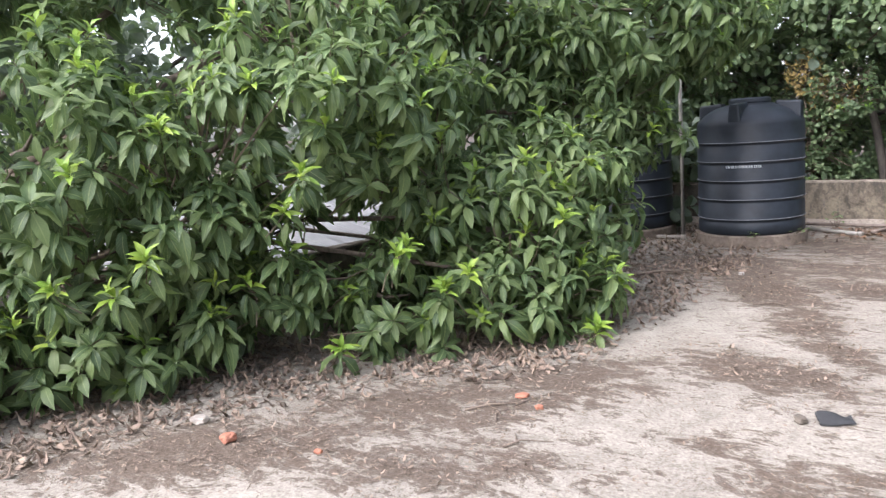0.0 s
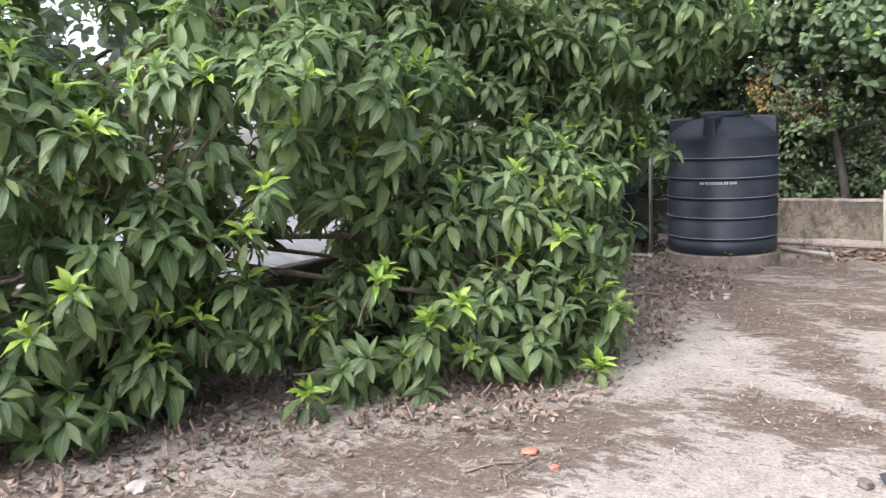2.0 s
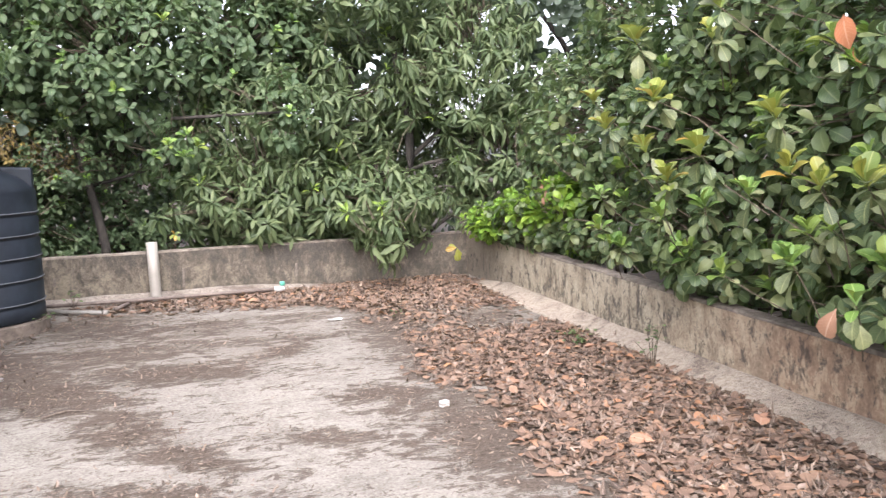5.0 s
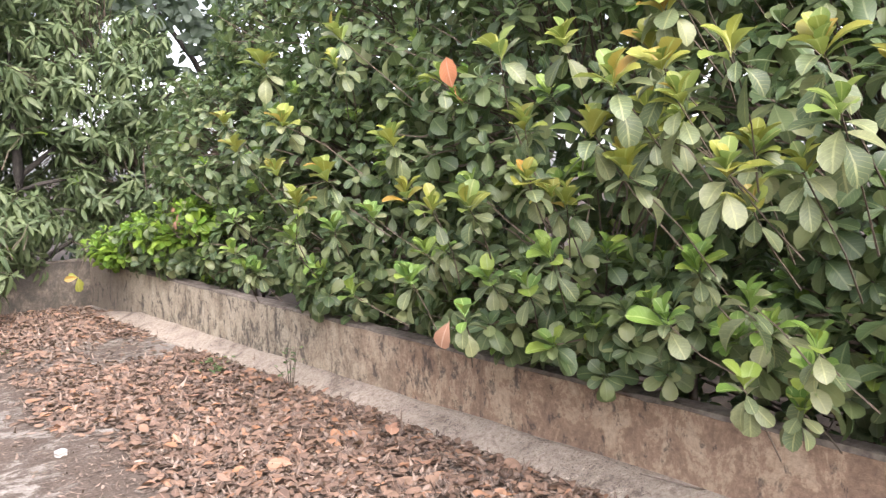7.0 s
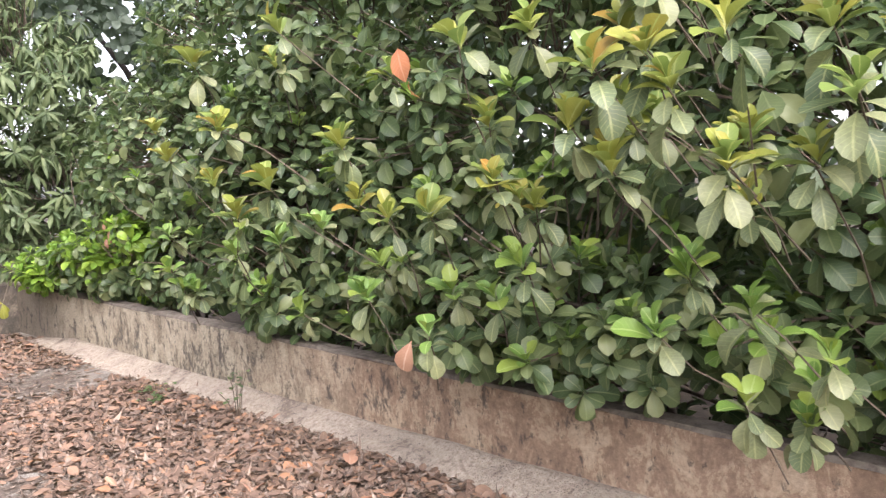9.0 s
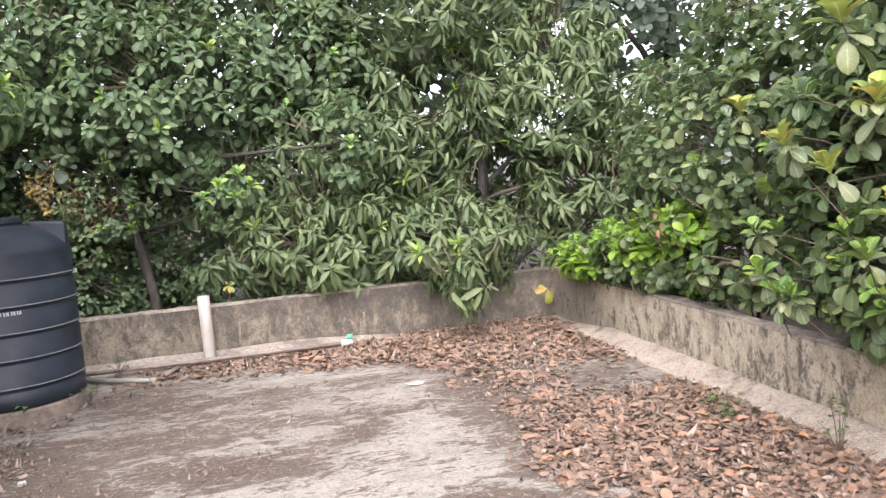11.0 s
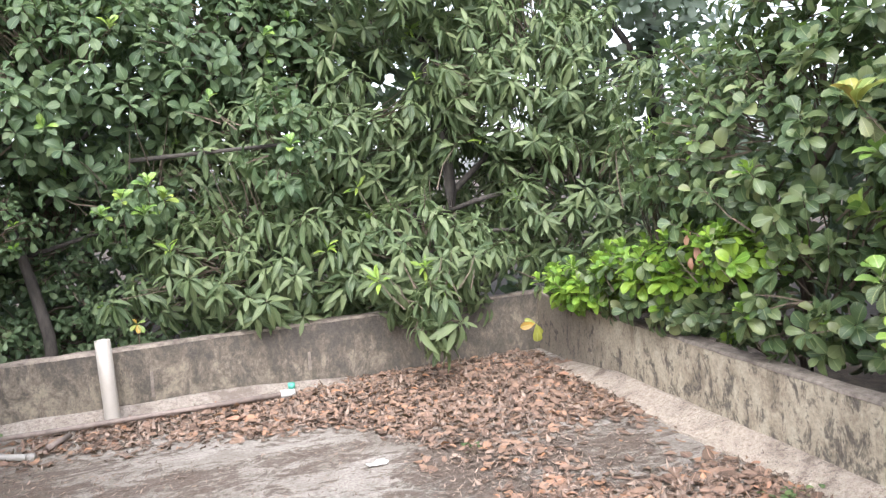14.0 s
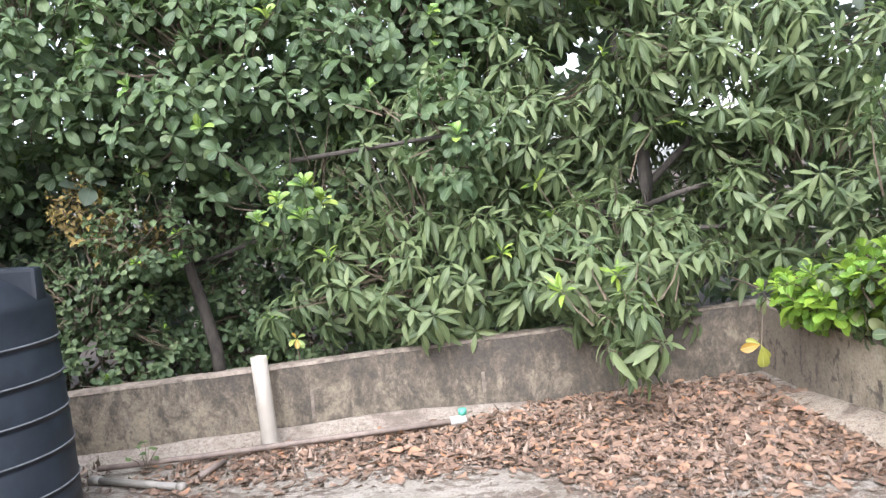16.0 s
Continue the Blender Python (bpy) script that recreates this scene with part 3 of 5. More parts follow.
def whorls(rng, tips, ways, count, size, spread=(0.35, 1.5), rise=0.45, sag=0.35, stem=0.12):
    """Leaves in whorls round each shoot: erect at the tip, spreading and sagging below it."""
    P, A, U, S = [], [], [], []
    up = np.array((0, 0, 1.0))
    for tip, way in zip(tips, ways):
        ax = way + rise * up + rng.normal(scale=0.25, size=3)
        ax /= np.linalg.norm(ax)
        e1 = np.cross(ax, rng.normal(size=3))
        e1 /= np.linalg.norm(e1)
        e2 = np.cross(ax, e1)
        n = max(3, int(rng.normal(count, count * 0.2)))
        ph = rng.random() * 6.28
        f = (np.arange(n) + 0.5) / n
        th = ph + np.arange(n) * 2.4 + rng.normal(scale=0.25, size=n)
        open_a = spread[0] + (spread[1] - spread[0]) * f ** 0.7 + rng.normal(scale=0.15, size=n)
        rad = np.cos(th)[:, None] * e1 + np.sin(th)[:, None] * e2
        d = np.cos(open_a)[:, None] * ax + np.sin(open_a)[:, None] * rad - (sag * f)[:, None] * up
        P.append(tip - ax * (stem * f)[:, None])
        A.append(d)
        U.append(ax * 0.9 + up * 0.5 - rad * 0.15 + rng.normal(scale=0.2, size=(n, 3)))
        S.append(size * (0.62 + 0.5 * np.sqrt(f)) * rng.uniform(0.75, 1.2, n))
    return np.concatenate(P), np.concatenate(A), np.concatenate(U), np.concatenate(S)


def inner_leaves(rng, blobs, per_m3, size, clear=(), low=0.0, keep_from=0.35):
    """Shaded leaves inside the lobes, in all directions."""
    P = []
    for cx, cy, cz, rx, ry, rz in blobs:
        n = int(4.19 * rx * ry * rz * per_m3)
        d = rng.normal(size=(n, 3))
        d /= np.linalg.norm(d, axis=1, keepdims=True)
        P.append(np.array((cx, cy, cz)) + d * np.array((rx, ry, rz)) * rng.uniform(keep_from, 0.92, (n, 1)))
    P = np.concatenate(P)
    keep = P[:, 2] > low
    for a, b, rad in clear:
        a, b = np.array(a), np.array(b)
        t = np.clip(((P - a) @ (b - a)) / ((b - a) @ (b - a)), 0, 1)
        keep &= np.linalg.norm(P - (a + t[:, None] * (b - a)), axis=1) > rad
    P = P[keep]
    n = len(P)
    A = rng.normal(size=(n, 3)) + (0, 0, -0.3)
    return P, A, rng.normal(scale=0.5, size=(n, 3)) + (0, 0, 1), size * rng.uniform(0.7, 1.2, n)


def tree(name, label, seed, base, blobs, leaf, size, per_m2, count, mats, trunk_r=0.08, young=0.1, seg=4, inner=120, clear=(), low=0.02,
         spread=(0.35, 1.5), rise=0.45, sag=0.35, width=1.0, category="tree", back=0.35, twigs=True, trunk_mat=None, jitter=0.22, limbs=True, young_size=0.72, young_count=0.6, group="", extra=(), extra_way=(0, -1, 0.2), tight=0.9, extra_size=None):
    """A tree or shrub: trunk, limbs into each lobe, twigs to the shoots, old and young leaves."""
    rng = np.random.default_rng(seed)
    root = thing(name, (0, 0, 0), label, category, group)
    bark = trunk_mat or M_BARK
    tips, ways = blob_tips(rng, blobs, per_m2, clear, back=back, low=low, jitter=jitter)
    base = Vector(base)
    if limbs:
        top = Vector(max(blobs, key=lambda q: q[2])[:3])
        n = 7
        stem = [base.lerp(Vector((base.x + 0.4 * (top.x - base.x) * (k / n) ** 1.6, base.y + 0.4 * (top.y - base.y) * (k / n) ** 1.6, top.z)), k / n) + Vector((rng.normal(scale=0.03), rng.normal(scale=0.03), 0)) for k in range(n + 1)]
        bm = bmesh.new()
        tube(bm, stem, [trunk_r * (1.15 - 0.85 * k / n) for k in range(n + 1)], 10)
        smooth(part("trunk", bm, bark, root))
        for q in blobs:
            c = Vector(q[:3])
            k = min(n - 1, max(1, int(n * 0.62 * (c.z - base.z) / max(0.5, top.z - base.z))))
            start, end = stem[k], c + (c - stem[k]).normalized() * min(q[3:]) * 0.4
            bow = start.lerp(c, 0.5) + Vector(rng.normal(scale=0.1, size=3)) + Vector((0, 0, 0.12 * (c - start).length))
            bm = bmesh.new()
            tube(bm, [start, start.lerp(bow, 0.55) + Vector(rng.normal(scale=0.03, size=3)), bow, c, end], [trunk_r * 0.5, trunk_r * 0.4, trunk_r * 0.32, trunk_r * 0.2, trunk_r * 0.07], 7)
            smooth(part("limb", bm, bark, root))
    bulk = len(tips)
    if len(extra):
        ex = np.array([e[:3] for e in extra], float)
        tips = np.concatenate([tips, ex])
        ways = np.concatenate([ways, np.tile(np.array(extra_way, float) / np.linalg.norm(extra_way), (len(ex), 1))])
    if twigs:
        centres = np.array([b[:3] for b in blobs])
        bm_v, bm_f = [], []
        for i_tip, tip in enumerate(tips):
            c = centres[np.argmin(np.sum((centres - tip) ** 2, axis=1))]
            placed = i_tip >= bulk
            thin = 0.6 if placed else 1.0
            start = tip + (c - tip) * (0.2 if placed else 0.45) - np.array((0, 0, 0.14 if placed else 0.0)) + rng.normal(scale=0.05, size=3) - np.array((0, 0, 0.05))
            end = tip
            d = end - start
            s = np.cross(d, (0.3, 0.2, 1))
            s /= max(np.linalg.norm(s), 1e-6)
            q = np.cross(s, d)
            q /= max(np.linalg.norm(q), 1e-6)
            i = len(bm_v)
            for p, r in ((start, 0.007 * thin), ((start + end) / 2 + rng.normal(scale=0.02, size=3), 0.005 * thin), (end, 0.003)):
                bm_v += [p + s * r, p - s * r * 0.5 + q * r * 0.87, p - s * r * 0.5 - q * r * 0.87]
            for r in (0, 3):
                bm_f += [(i + r + k, i + r + (k + 1) % 3, i + r + 3 + (k + 1) % 3, i + r + 3 + k) for k in range(3)]
        me = bpy.data.meshes.new("twigwork")
        me.from_pydata(bm_v, [], bm_f)
        me.materials.append(M_TWIG)
        tw = new("twigwork", me)
        tw.parent = root
        tw["kind"] = "stuff"
    full = leaf_template(leaf, seg)
    P, A, U, S = whorls(rng, tips[:bulk], ways[:bulk], count, size, spread, rise, sag, stem=size * tight)
    if len(extra):
        old = mats[2] if len(mats) > 2 else mats[0]
        own = extra_size or size
        shapes = ((0.85, 0.4), (1.0, 0.9), (0.95, 1.5), (0.8, 1.0))
        blades = [leaves_object("leaf", full, [(0, 0, 0)], [(1, 0, 0)], [(0, 0, 1)], [1.0], [width * w], old, bend=[q]) for w, q in shapes]
        made, rest = 0, []
        for e, tip, way in zip(extra, tips[bulk:], ways[bulk:]):
            z = own * (e[3] if len(e) > 3 else 1.0)
            for p, a, u, k in zip(*whorls(rng, [tip], [way], 8, z, (0.9, 2.3), rise, sag + 0.25, stem=z * 0.55)):
                if made >= 296:
                    rest.append((p, a, u, k))
                    continue
                ob = blades[made] if made < 4 else new("leaf", blades[made % 4].data)
                made += 1
                ob.parent = root
                a = Vector(a).normalized()
                y = Vector(u).cross(a).normalized()
                ob.matrix_basis = Matrix.Translation(p) @ Matrix((a, y, a.cross(y))).transposed().to_4x4() @ Matrix.Diagonal((k, k, k, 1))
        if rest:
            p, a, u, k = zip(*rest)
            leaves_object("outer_leaves", full, p, a, u, k, width * rng.uniform(0.8, 1.05, len(rest)), old, root, bend=rng.uniform(0.4, 1.5, len(rest)))["kind"] = "stuff"
    crown = leaves_object("crown", full, P, A, U, S, width * rng.uniform(0.8, 1.15, len(P)), mats[0], root, bend=rng.uniform(0.3, 1.6, len(P)))
    crown["kind"] = "stuff"
    if inner:
        P, A, U, S = inner_leaves(rng, blobs, inner, size, clear, low)
        o = leaves_object("inner_leaves", leaf_template(leaf, max(2, seg - 1)), P, A, U, S, width * rng.uniform(0.8, 1.15, len(P)), mats[0], root)
        o["kind"] = "stuff"
    groups = [(np.flatnonzero(rng.random(bulk) < young), mats[1], young_count, size)]
    if len(extra):
        high = tips[bulk:, 2] > 1.22
        green = mats[3] if len(mats) > 3 else mats[1]
        groups += [(bulk + np.flatnonzero(high), mats[4] if len(mats) > 4 else mats[1], 0.85, extra_size or size), (bulk + np.flatnonzero(~high), green, 0.7, extra_size or size)]
    for ids, mat, share, z in groups:
        if not len(ids):
            continue
        P, A, U, S = whorls(rng, tips[ids] + ways[ids] * z * 0.12 + np.array((0, 0, z * 0.12)), ways[ids], max(4, count * share), z * young_size, (0.12, 0.95), rise + 0.5, 0.05, stem=z * 0.4)
        o = leaves_object("young_leaves", full, P, A, U, S, width * rng.uniform(0.8, 1.1, len(P)), mat, root, "bright yellow-green young leaves")
        o["kind"] = "stuff"
    return root


GAP = (((-2.7, 2.93, 0.96), (-5.2, 5.45, 0.52), 0.25),)
LIMB_GAP = (((2.2, 10.0, 1.35), (3.3, 10.1, 1.6), 0.2), ((2.6, 10.0, 1.02), (3.3, 10.1, 1.05), 0.13))
SKY_GAP = (((1.25, 9.8, 2.34), (2.1, 13.0, 2.76), 0.21), ((2.1, 13.0, 2.76), (3.5, 18.0, 3.4), 0.2), ((3.37, 9.8, 2.66), (5.33, 13.0, 3.22), 0.2), ((5.33, 13.0, 3.22), (8.4, 18.0, 4.1), 0.35))

tree("spreading_tree", "dense green broad-leaved tree hanging over the parapet to the floor", 11, (-5.9, 2.4, -0.3),
     [(-3.05, 5.15, 0.72, 0.78, 0.85, 0.72), (-3.55, 4.15, 0.28, 0.75, 0.75, 0.42), (-4.3, 2.75, 0.36, 0.6, 0.75, 0.36), (-3.85, 3.95, 1.65, 0.95, 1.1, 0.72),
      (-4.7, 2.4, 1.45, 1.0, 0.9, 0.72), (-4.15, 5.9, 1.9, 0.9, 0.9, 0.6), (-4.8, 5.2, 2.8, 1.3, 1.6, 0.9), (-3.15, 6.9, 2.35, 1.0, 1.0, 0.85), (-5.5, 3.0, 3.0, 1.0, 1.1, 0.6), (-2.8, 4.65, 0.38, 0.6, 0.55, 0.38), (-5.0, 1.5, 0.4, 0.8, 0.8, 0.45), (-4.2, 5.1, 0.5, 0.5, 0.5, 0.35), (-3.95, 2.95, 0.95, 0.5, 0.55, 0.38), (-4.35, 2.6, 0.8, 0.5, 0.6, 0.4), (-3.75, 3.45, 0.5, 0.4, 0.45, 0.25), (-3.5, 4.5, 1.0, 0.45, 0.35, 0.3), (-3.25, 6.7, 1.4, 0.7, 0.7, 0.5), (-2.75, 7.7, 2.3, 0.75, 0.7, 0.5), (-4.75, 1.9, 0.3, 0.6, 0.6, 0.35)],
     "ovate", 0.185, 25, 13, (M_BUSH, M_BUSH_YOUNG), 0.07, 0.22, 4, 110, GAP, spread=(0.75, 2.0), sag=0.62, rise=1.0, width=0.82, young_size=0.68, young_count=0.35, tight=0.5,
     extra=[(-3.2, 3.17, 1.2), (-3.13, 3.74, 1.34), (-2.96, 4.46, 1.1), (-2.54, 4.91, 0.93), (-2.62, 4.5, 0.71), (-2.94, 3.7, 0.72), (-2.78, 3.82, 0.46), (-3.6, 2.58, 1.5), (-3.35, 3.15, 1.0), (-3.57, 3.01, 0.6), (-3.9, 2.06, 0.73), (-3.6, 2.42, 0.83), (-2.92, 3.59, 0.69), (-2.6, 3.85, 0.56), (-3.0, 4.18, 1.34), (-2.7, 4.67, 1.15), (-2.35, 4.93, 1.09), (-2.4, 4.62, 0.79), (-2.7, 4.07, 0.24), (-2.2, 4.97, 0.3), (-2.15, 4.53, 0.1), (-3.2, 3.34, 0.16), (-3.8, 3.25, 2.07), (-4.0, 2.42, 1.85), (-3.8, 2.18, 1.31), (-3.7, 2.27, 0.67)], extra_way=(0.7, -0.6, 0.2))

CASHEW_SHOOTS = [(1.42, 4.55, 1.96, 1.0), (1.5, 4.98, 1.55, 0.95), (1.45, 4.43, 1.66, 1.0), (1.45, 4.08, 1.4, 0.85), (1.5, 4.39, 1.26, 0.8), (1.5, 4.02, 2.04, 1.0), (1.35, 2.42, 1.69, 1.05), (1.35, 2.5, 1.54, 1.0), (1.38, 2.22, 1.62, 1.1), (1.38, 2.39, 1.41, 1.0), (1.5, 3.65, 1.55, 0.95), (1.55, 3.62, 1.31, 0.85), (1.58, 3.48, 1.26, 0.85), (1.6, 3.29, 1.27, 0.85), (1.68, 2.93, 1.08, 1.0), (1.55, 3.6, 0.94, 0.95), (1.55, 3.27, 0.82, 0.95), (1.64, 2.39, 0.9, 0.9), (1.76, 2.33, 1.1, 0.8), (1.7, 4.22, 0.8, 0.7), (1.85, 5.53, 0.8, 0.75), (1.9, 5.74, 1.11, 0.75), (1.4, 1.77, 1.56, 1.1), (1.38, 2.06, 1.41, 1.05), (1.45, 1.88, 1.41, 0.95), (1.4, 1.55, 1.44, 1.1), (1.6, 2.09, 1.01, 0.95), (1.6, 1.63, 1.04, 0.95), (1.62, 1.89, 0.89, 0.9), (1.66, 2.13, 0.72, 0.85), (1.7, 2.32, 1.08, 0.7), (1.45, 2.31, 1.73, 1.0), (1.5, 3.03, 1.85, 0.85), (1.6, 2.99, 1.59, 0.8), (1.45, 2.09, 1.75, 1.0), (1.45, 1.84, 1.73, 1.0)]
rng = random.Random(31)
MORE_SHOOTS = [(rng.uniform(1.55, 1.9), rng.uniform(0.7, 3.0), rng.uniform(1.25, 2.3), rng.uniform(0.8, 1.05)) for k in range(24)]
MORE_SHOOTS += [(rng.uniform(1.75, 1.95), rng.uniform(3.0, 6.0), rng.uniform(0.75, 2.2), rng.uniform(0.65, 0.9)) for k in range(14)]
MORE_SHOOTS += [(rng.uniform(1.75, 1.95), rng.uniform(0.7, 2.4), rng.uniform(0.6, 1.1), rng.uniform(0.75, 1.0)) for k in range(9)]
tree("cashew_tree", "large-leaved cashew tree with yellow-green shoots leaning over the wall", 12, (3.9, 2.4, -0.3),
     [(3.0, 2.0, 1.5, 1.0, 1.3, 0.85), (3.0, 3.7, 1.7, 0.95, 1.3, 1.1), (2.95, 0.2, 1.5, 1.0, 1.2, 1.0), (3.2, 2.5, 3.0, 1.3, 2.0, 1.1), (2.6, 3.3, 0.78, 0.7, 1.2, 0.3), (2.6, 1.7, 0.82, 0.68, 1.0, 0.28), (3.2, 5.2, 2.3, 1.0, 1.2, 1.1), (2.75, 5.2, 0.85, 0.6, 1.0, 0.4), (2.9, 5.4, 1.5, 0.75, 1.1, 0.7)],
     "obovate", 0.13, 34, 10, (M_CASHEW_SHADED, M_CASHEW_GREEN, M_CASHEW, M_CASHEW_GREEN, M_CASHEW_YOUNG), 0.07, 0.2, 5, 150, young_size=0.9, young_count=0.6, low=0.38, spread=(0.4, 1.9), rise=0.8, sag=0.35, tight=0.6,
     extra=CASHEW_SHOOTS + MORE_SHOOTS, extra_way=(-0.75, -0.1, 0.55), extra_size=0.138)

mango = tree("mango_tree", "mango tree with long drooping grey-green leaves behind the wall", 13, (2.15, 11.1, -0.3),
     [(0.3, 10.5, 0.95, 1.2, 0.75, 0.62), (1.5, 10.2, 0.9, 0.8, 0.75, 0.5), (0.8, 11.2, 2.0, 1.4, 0.9, 0.75), (3.1, 11.0, 2.5, 1.2, 1.0, 0.9), (1.6, 11.6, 3.7, 1.9, 1.2, 0.85), (3.3, 10.6, 1.2, 0.8, 0.8, 0.7), (1.32, 9.15, 0.6, 0.24, 0.28, 0.24), (2.4, 12.2, 1.4, 1.2, 0.8, 0.8)],
     "lance", 0.2, 30, 12, (M_MANGO, M_BUSH_YOUNG), 0.075, 0.03, 4, 110, SKY_GAP + LIMB_GAP, low=0.25, spread=(0.8, 2.0), rise=0.7, sag=0.75, tight=0.45, trunk_mat=M_BARK_DARK)

for pts in ([(2.05, 11.2, 1.2), (2.25, 10.75, 1.33), (2.78, 10.7, 1.43), (3.1, 10.7, 1.5), (3.4, 10.75, 1.72), (3.6, 10.8, 2.1)], [(2.1, 11.1, 0.9), (2.45, 10.75, 1.03), (2.8, 10.7, 1.0), (3.4, 10.72, 1.03)], [(2.78, 10.7, 1.43), (2.95, 10.72, 1.75), (2.98, 10.75, 2.1)]):
    bm = bmesh.new()
    tube(bm, pts, [0.028 * (1 - 0.75 * i / (len(pts) - 1)) for i in range(len(pts))], 7)
    smooth(part("limb", bm, M_BARK_DARK, mango))

tree("broadleaf_tree", "tall broad-leaved tree with a grey trunk behind the wall", 14, (-2.6, 12.0, -0.3),
     [(-1.3, 11.2, 2.6, 1.4, 1.0, 0.9), (-2.8, 11.4, 3.0, 1.5, 1.2, 1.0), (-0.4, 11.8, 3.4, 1.5, 1.2, 1.0), (-3.9, 11.2, 2.2, 1.0, 1.0, 0.9), (-0.75, 10.8, 1.45, 0.4, 0.4, 0.3), (-1.5, 12, 4.4, 2.2, 1.5, 0.9), (0.2, 11.2, 2.9, 0.9, 0.8, 0.6), (0.38, 9.95, 1.95, 0.28, 0.3, 0.5)],
     "obovate", 0.15, 30, 10, (M_SHRUB, M_CASHEW_GREEN), 0.07, 0.05, 4, 110, SKY_GAP, low=0.1, spread=(0.6, 2.0), sag=0.5, rise=0.6, tight=0.6, width=0.85, trunk_mat=M_BARK_DARK, young_size=0.8, young_count=0.5,
     extra=[(-0.85, 9.95, 1.62), (-0.66, 9.95, 1.72), (-1.0, 10.0, 1.5), (-0.7, 9.95, 1.5), (-0.55, 10.0, 1.6)])

tree("undergrowth_shrub", "dark small-leaved undergrowth behind the parapet", 16, (-2.9, 11.3, -0.3),
     [(-3.4, 11.3, 0.7, 1.3, 0.7, 0.8), (-1.9, 11.7, 0.6, 0.9, 0.6, 0.7), (-0.6, 11.5, 0.7, 1.0, 0.6, 0.7), (-2.6, 11.9, 1.5, 1.2, 0.6, 0.7), (-4.8, 11.0, 1.0, 0.9, 0.8, 1.0), (-2.7, 10.95, 0.45, 0.9, 0.35, 0.4), (-1.5, 11.55, 1.2, 0.9, 0.3, 0.6), (-1.95, 10.75, 1.5, 0.45, 0.22, 0.38), (-2.5, 10.85, 1.0, 0.5, 0.2, 0.35), (-2.4, 11.5, 1.2, 0.8, 0.4, 0.6)],
     "obovate", 0.09, 60, 8, (M_SHRUB, M_SHRUB_YOUNG), 0.03, 0.05, 3, 160, low=-0.2, category="shrub")

bm = bmesh.new()
tube(bm, [(-1.62, 11.1, -0.31), (-1.63, 11.1, 0.5), (-1.71, 11.1, 0.97), (-1.82, 11.12, 1.47), (-2.05, 11.2, 2.4)], [0.06, 0.052, 0.047, 0.04, 0.025], 10)
smooth(part("limb", bm, M_BARK_DARK, bpy.data.objects["broadleaf_tree"]))

tree("dry_vine", "withered yellow-brown vine hanging among the branches", 17, (-2.5, 11.0, -0.3),
     [(-2.45, 10.95, 1.75, 0.32, 0.2, 0.3), (-2.2, 11.0, 1.45, 0.35, 0.2, 0.3)], "ovate", 0.07, 90, 6, (M_DRY, M_DRY), 0.02, 0.0, 3, 200, low=0.0, category="vine")

tree("undergrowth_shrub", "dark leafy undergrowth on the ground behind the low wall", 19, (3.7, 3.0, -0.31),
     [(3.55, 0.6, 0.3, 0.4, 1.4, 0.6), (3.55, 3.0, 0.3, 0.4, 1.5, 0.6), (3.6, 5.6, 0.3, 0.4, 1.4, 0.6)],
     "obovate", 0.11, 42, 8, (M_CASHEW_SHADED, M_CASHEW_GREEN), 0.025, 0.04, 3, 120, low=-0.25, category="shrub")

tree("corner_shrub", "leafy shrub with bright lime-green shoots over the wall's corner", 15, (3.1, 7.4, -0.3),
     [(2.75, 8.3, 0.72, 0.5, 1.1, 0.28), (2.85, 6.9, 0.82, 0.5, 0.9, 0.42), (3.1, 7.3, 1.6, 0.8, 1.4, 0.8), (3.5, 7.0, 2.5, 0.8, 1.1, 0.8)],
     "obovate", 0.125, 46, 9, (M_CASHEW_SHADED, M_SHRUB_YOUNG), 0.05, 0.05, 4, 140, low=0.4, category="shrub", tight=0.6,
     extra=[(2.2, 9.3, 0.7), (2.2, 9.0, 0.78), (2.15, 8.63, 0.89), (2.2, 8.4, 0.85), (2.25, 8.05, 0.97), (2.2, 7.8, 1.0), (2.2, 7.5, 1.12), (2.2, 7.1, 1.15), (2.25, 8.8, 0.8), (2.2, 8.2, 0.92), (2.3, 7.3, 1.05), (2.3, 7.0, 0.75), (2.3, 6.9, 1.5)], extra_way=(-0.7, -0.1, 0.6))

tree("lime_shrub", "bright lime-green shoots of a shrub spilling over the wall", 18, (3.0, 8.5, -0.3),
     [(2.45, 8.9, 0.72, 0.3, 0.5, 0.13), (2.5, 8.1, 0.9, 0.32, 0.55, 0.14), (2.5, 7.3, 1.08, 0.32, 0.4, 0.13)],
     "obovate", 0.125, 60, 8, (M_SHRUB_YOUNG, M_SHRUB_YOUNG), 0.025, 0.3, 4, 60, low=0.5, category="shrub", rise=0.9)


def far_tree(seed, x, y, r, h):
    rng = np.random.default_rng(seed)
    blobs = [(x + rng.normal(scale=r * 0.5), y + rng.normal(scale=r * 0.4), z, r * rng.uniform(0.6, 0.9), r * rng.uniform(0.6, 0.9), h * 0.2) for z in np.linspace(0.6, h * 0.85, 5)]
    tree("far_tree", "dark green tree standing behind the others", seed, (x, y, -0.3), blobs, "obovate", 0.24, 9, 7, (M_FAR, M_SHRUB_YOUNG), 0.14, 0.0, 2, 10, SKY_GAP, low=-0.2, twigs=False, trunk_mat=M_BARK_DARK, group="trees behind the parapet")


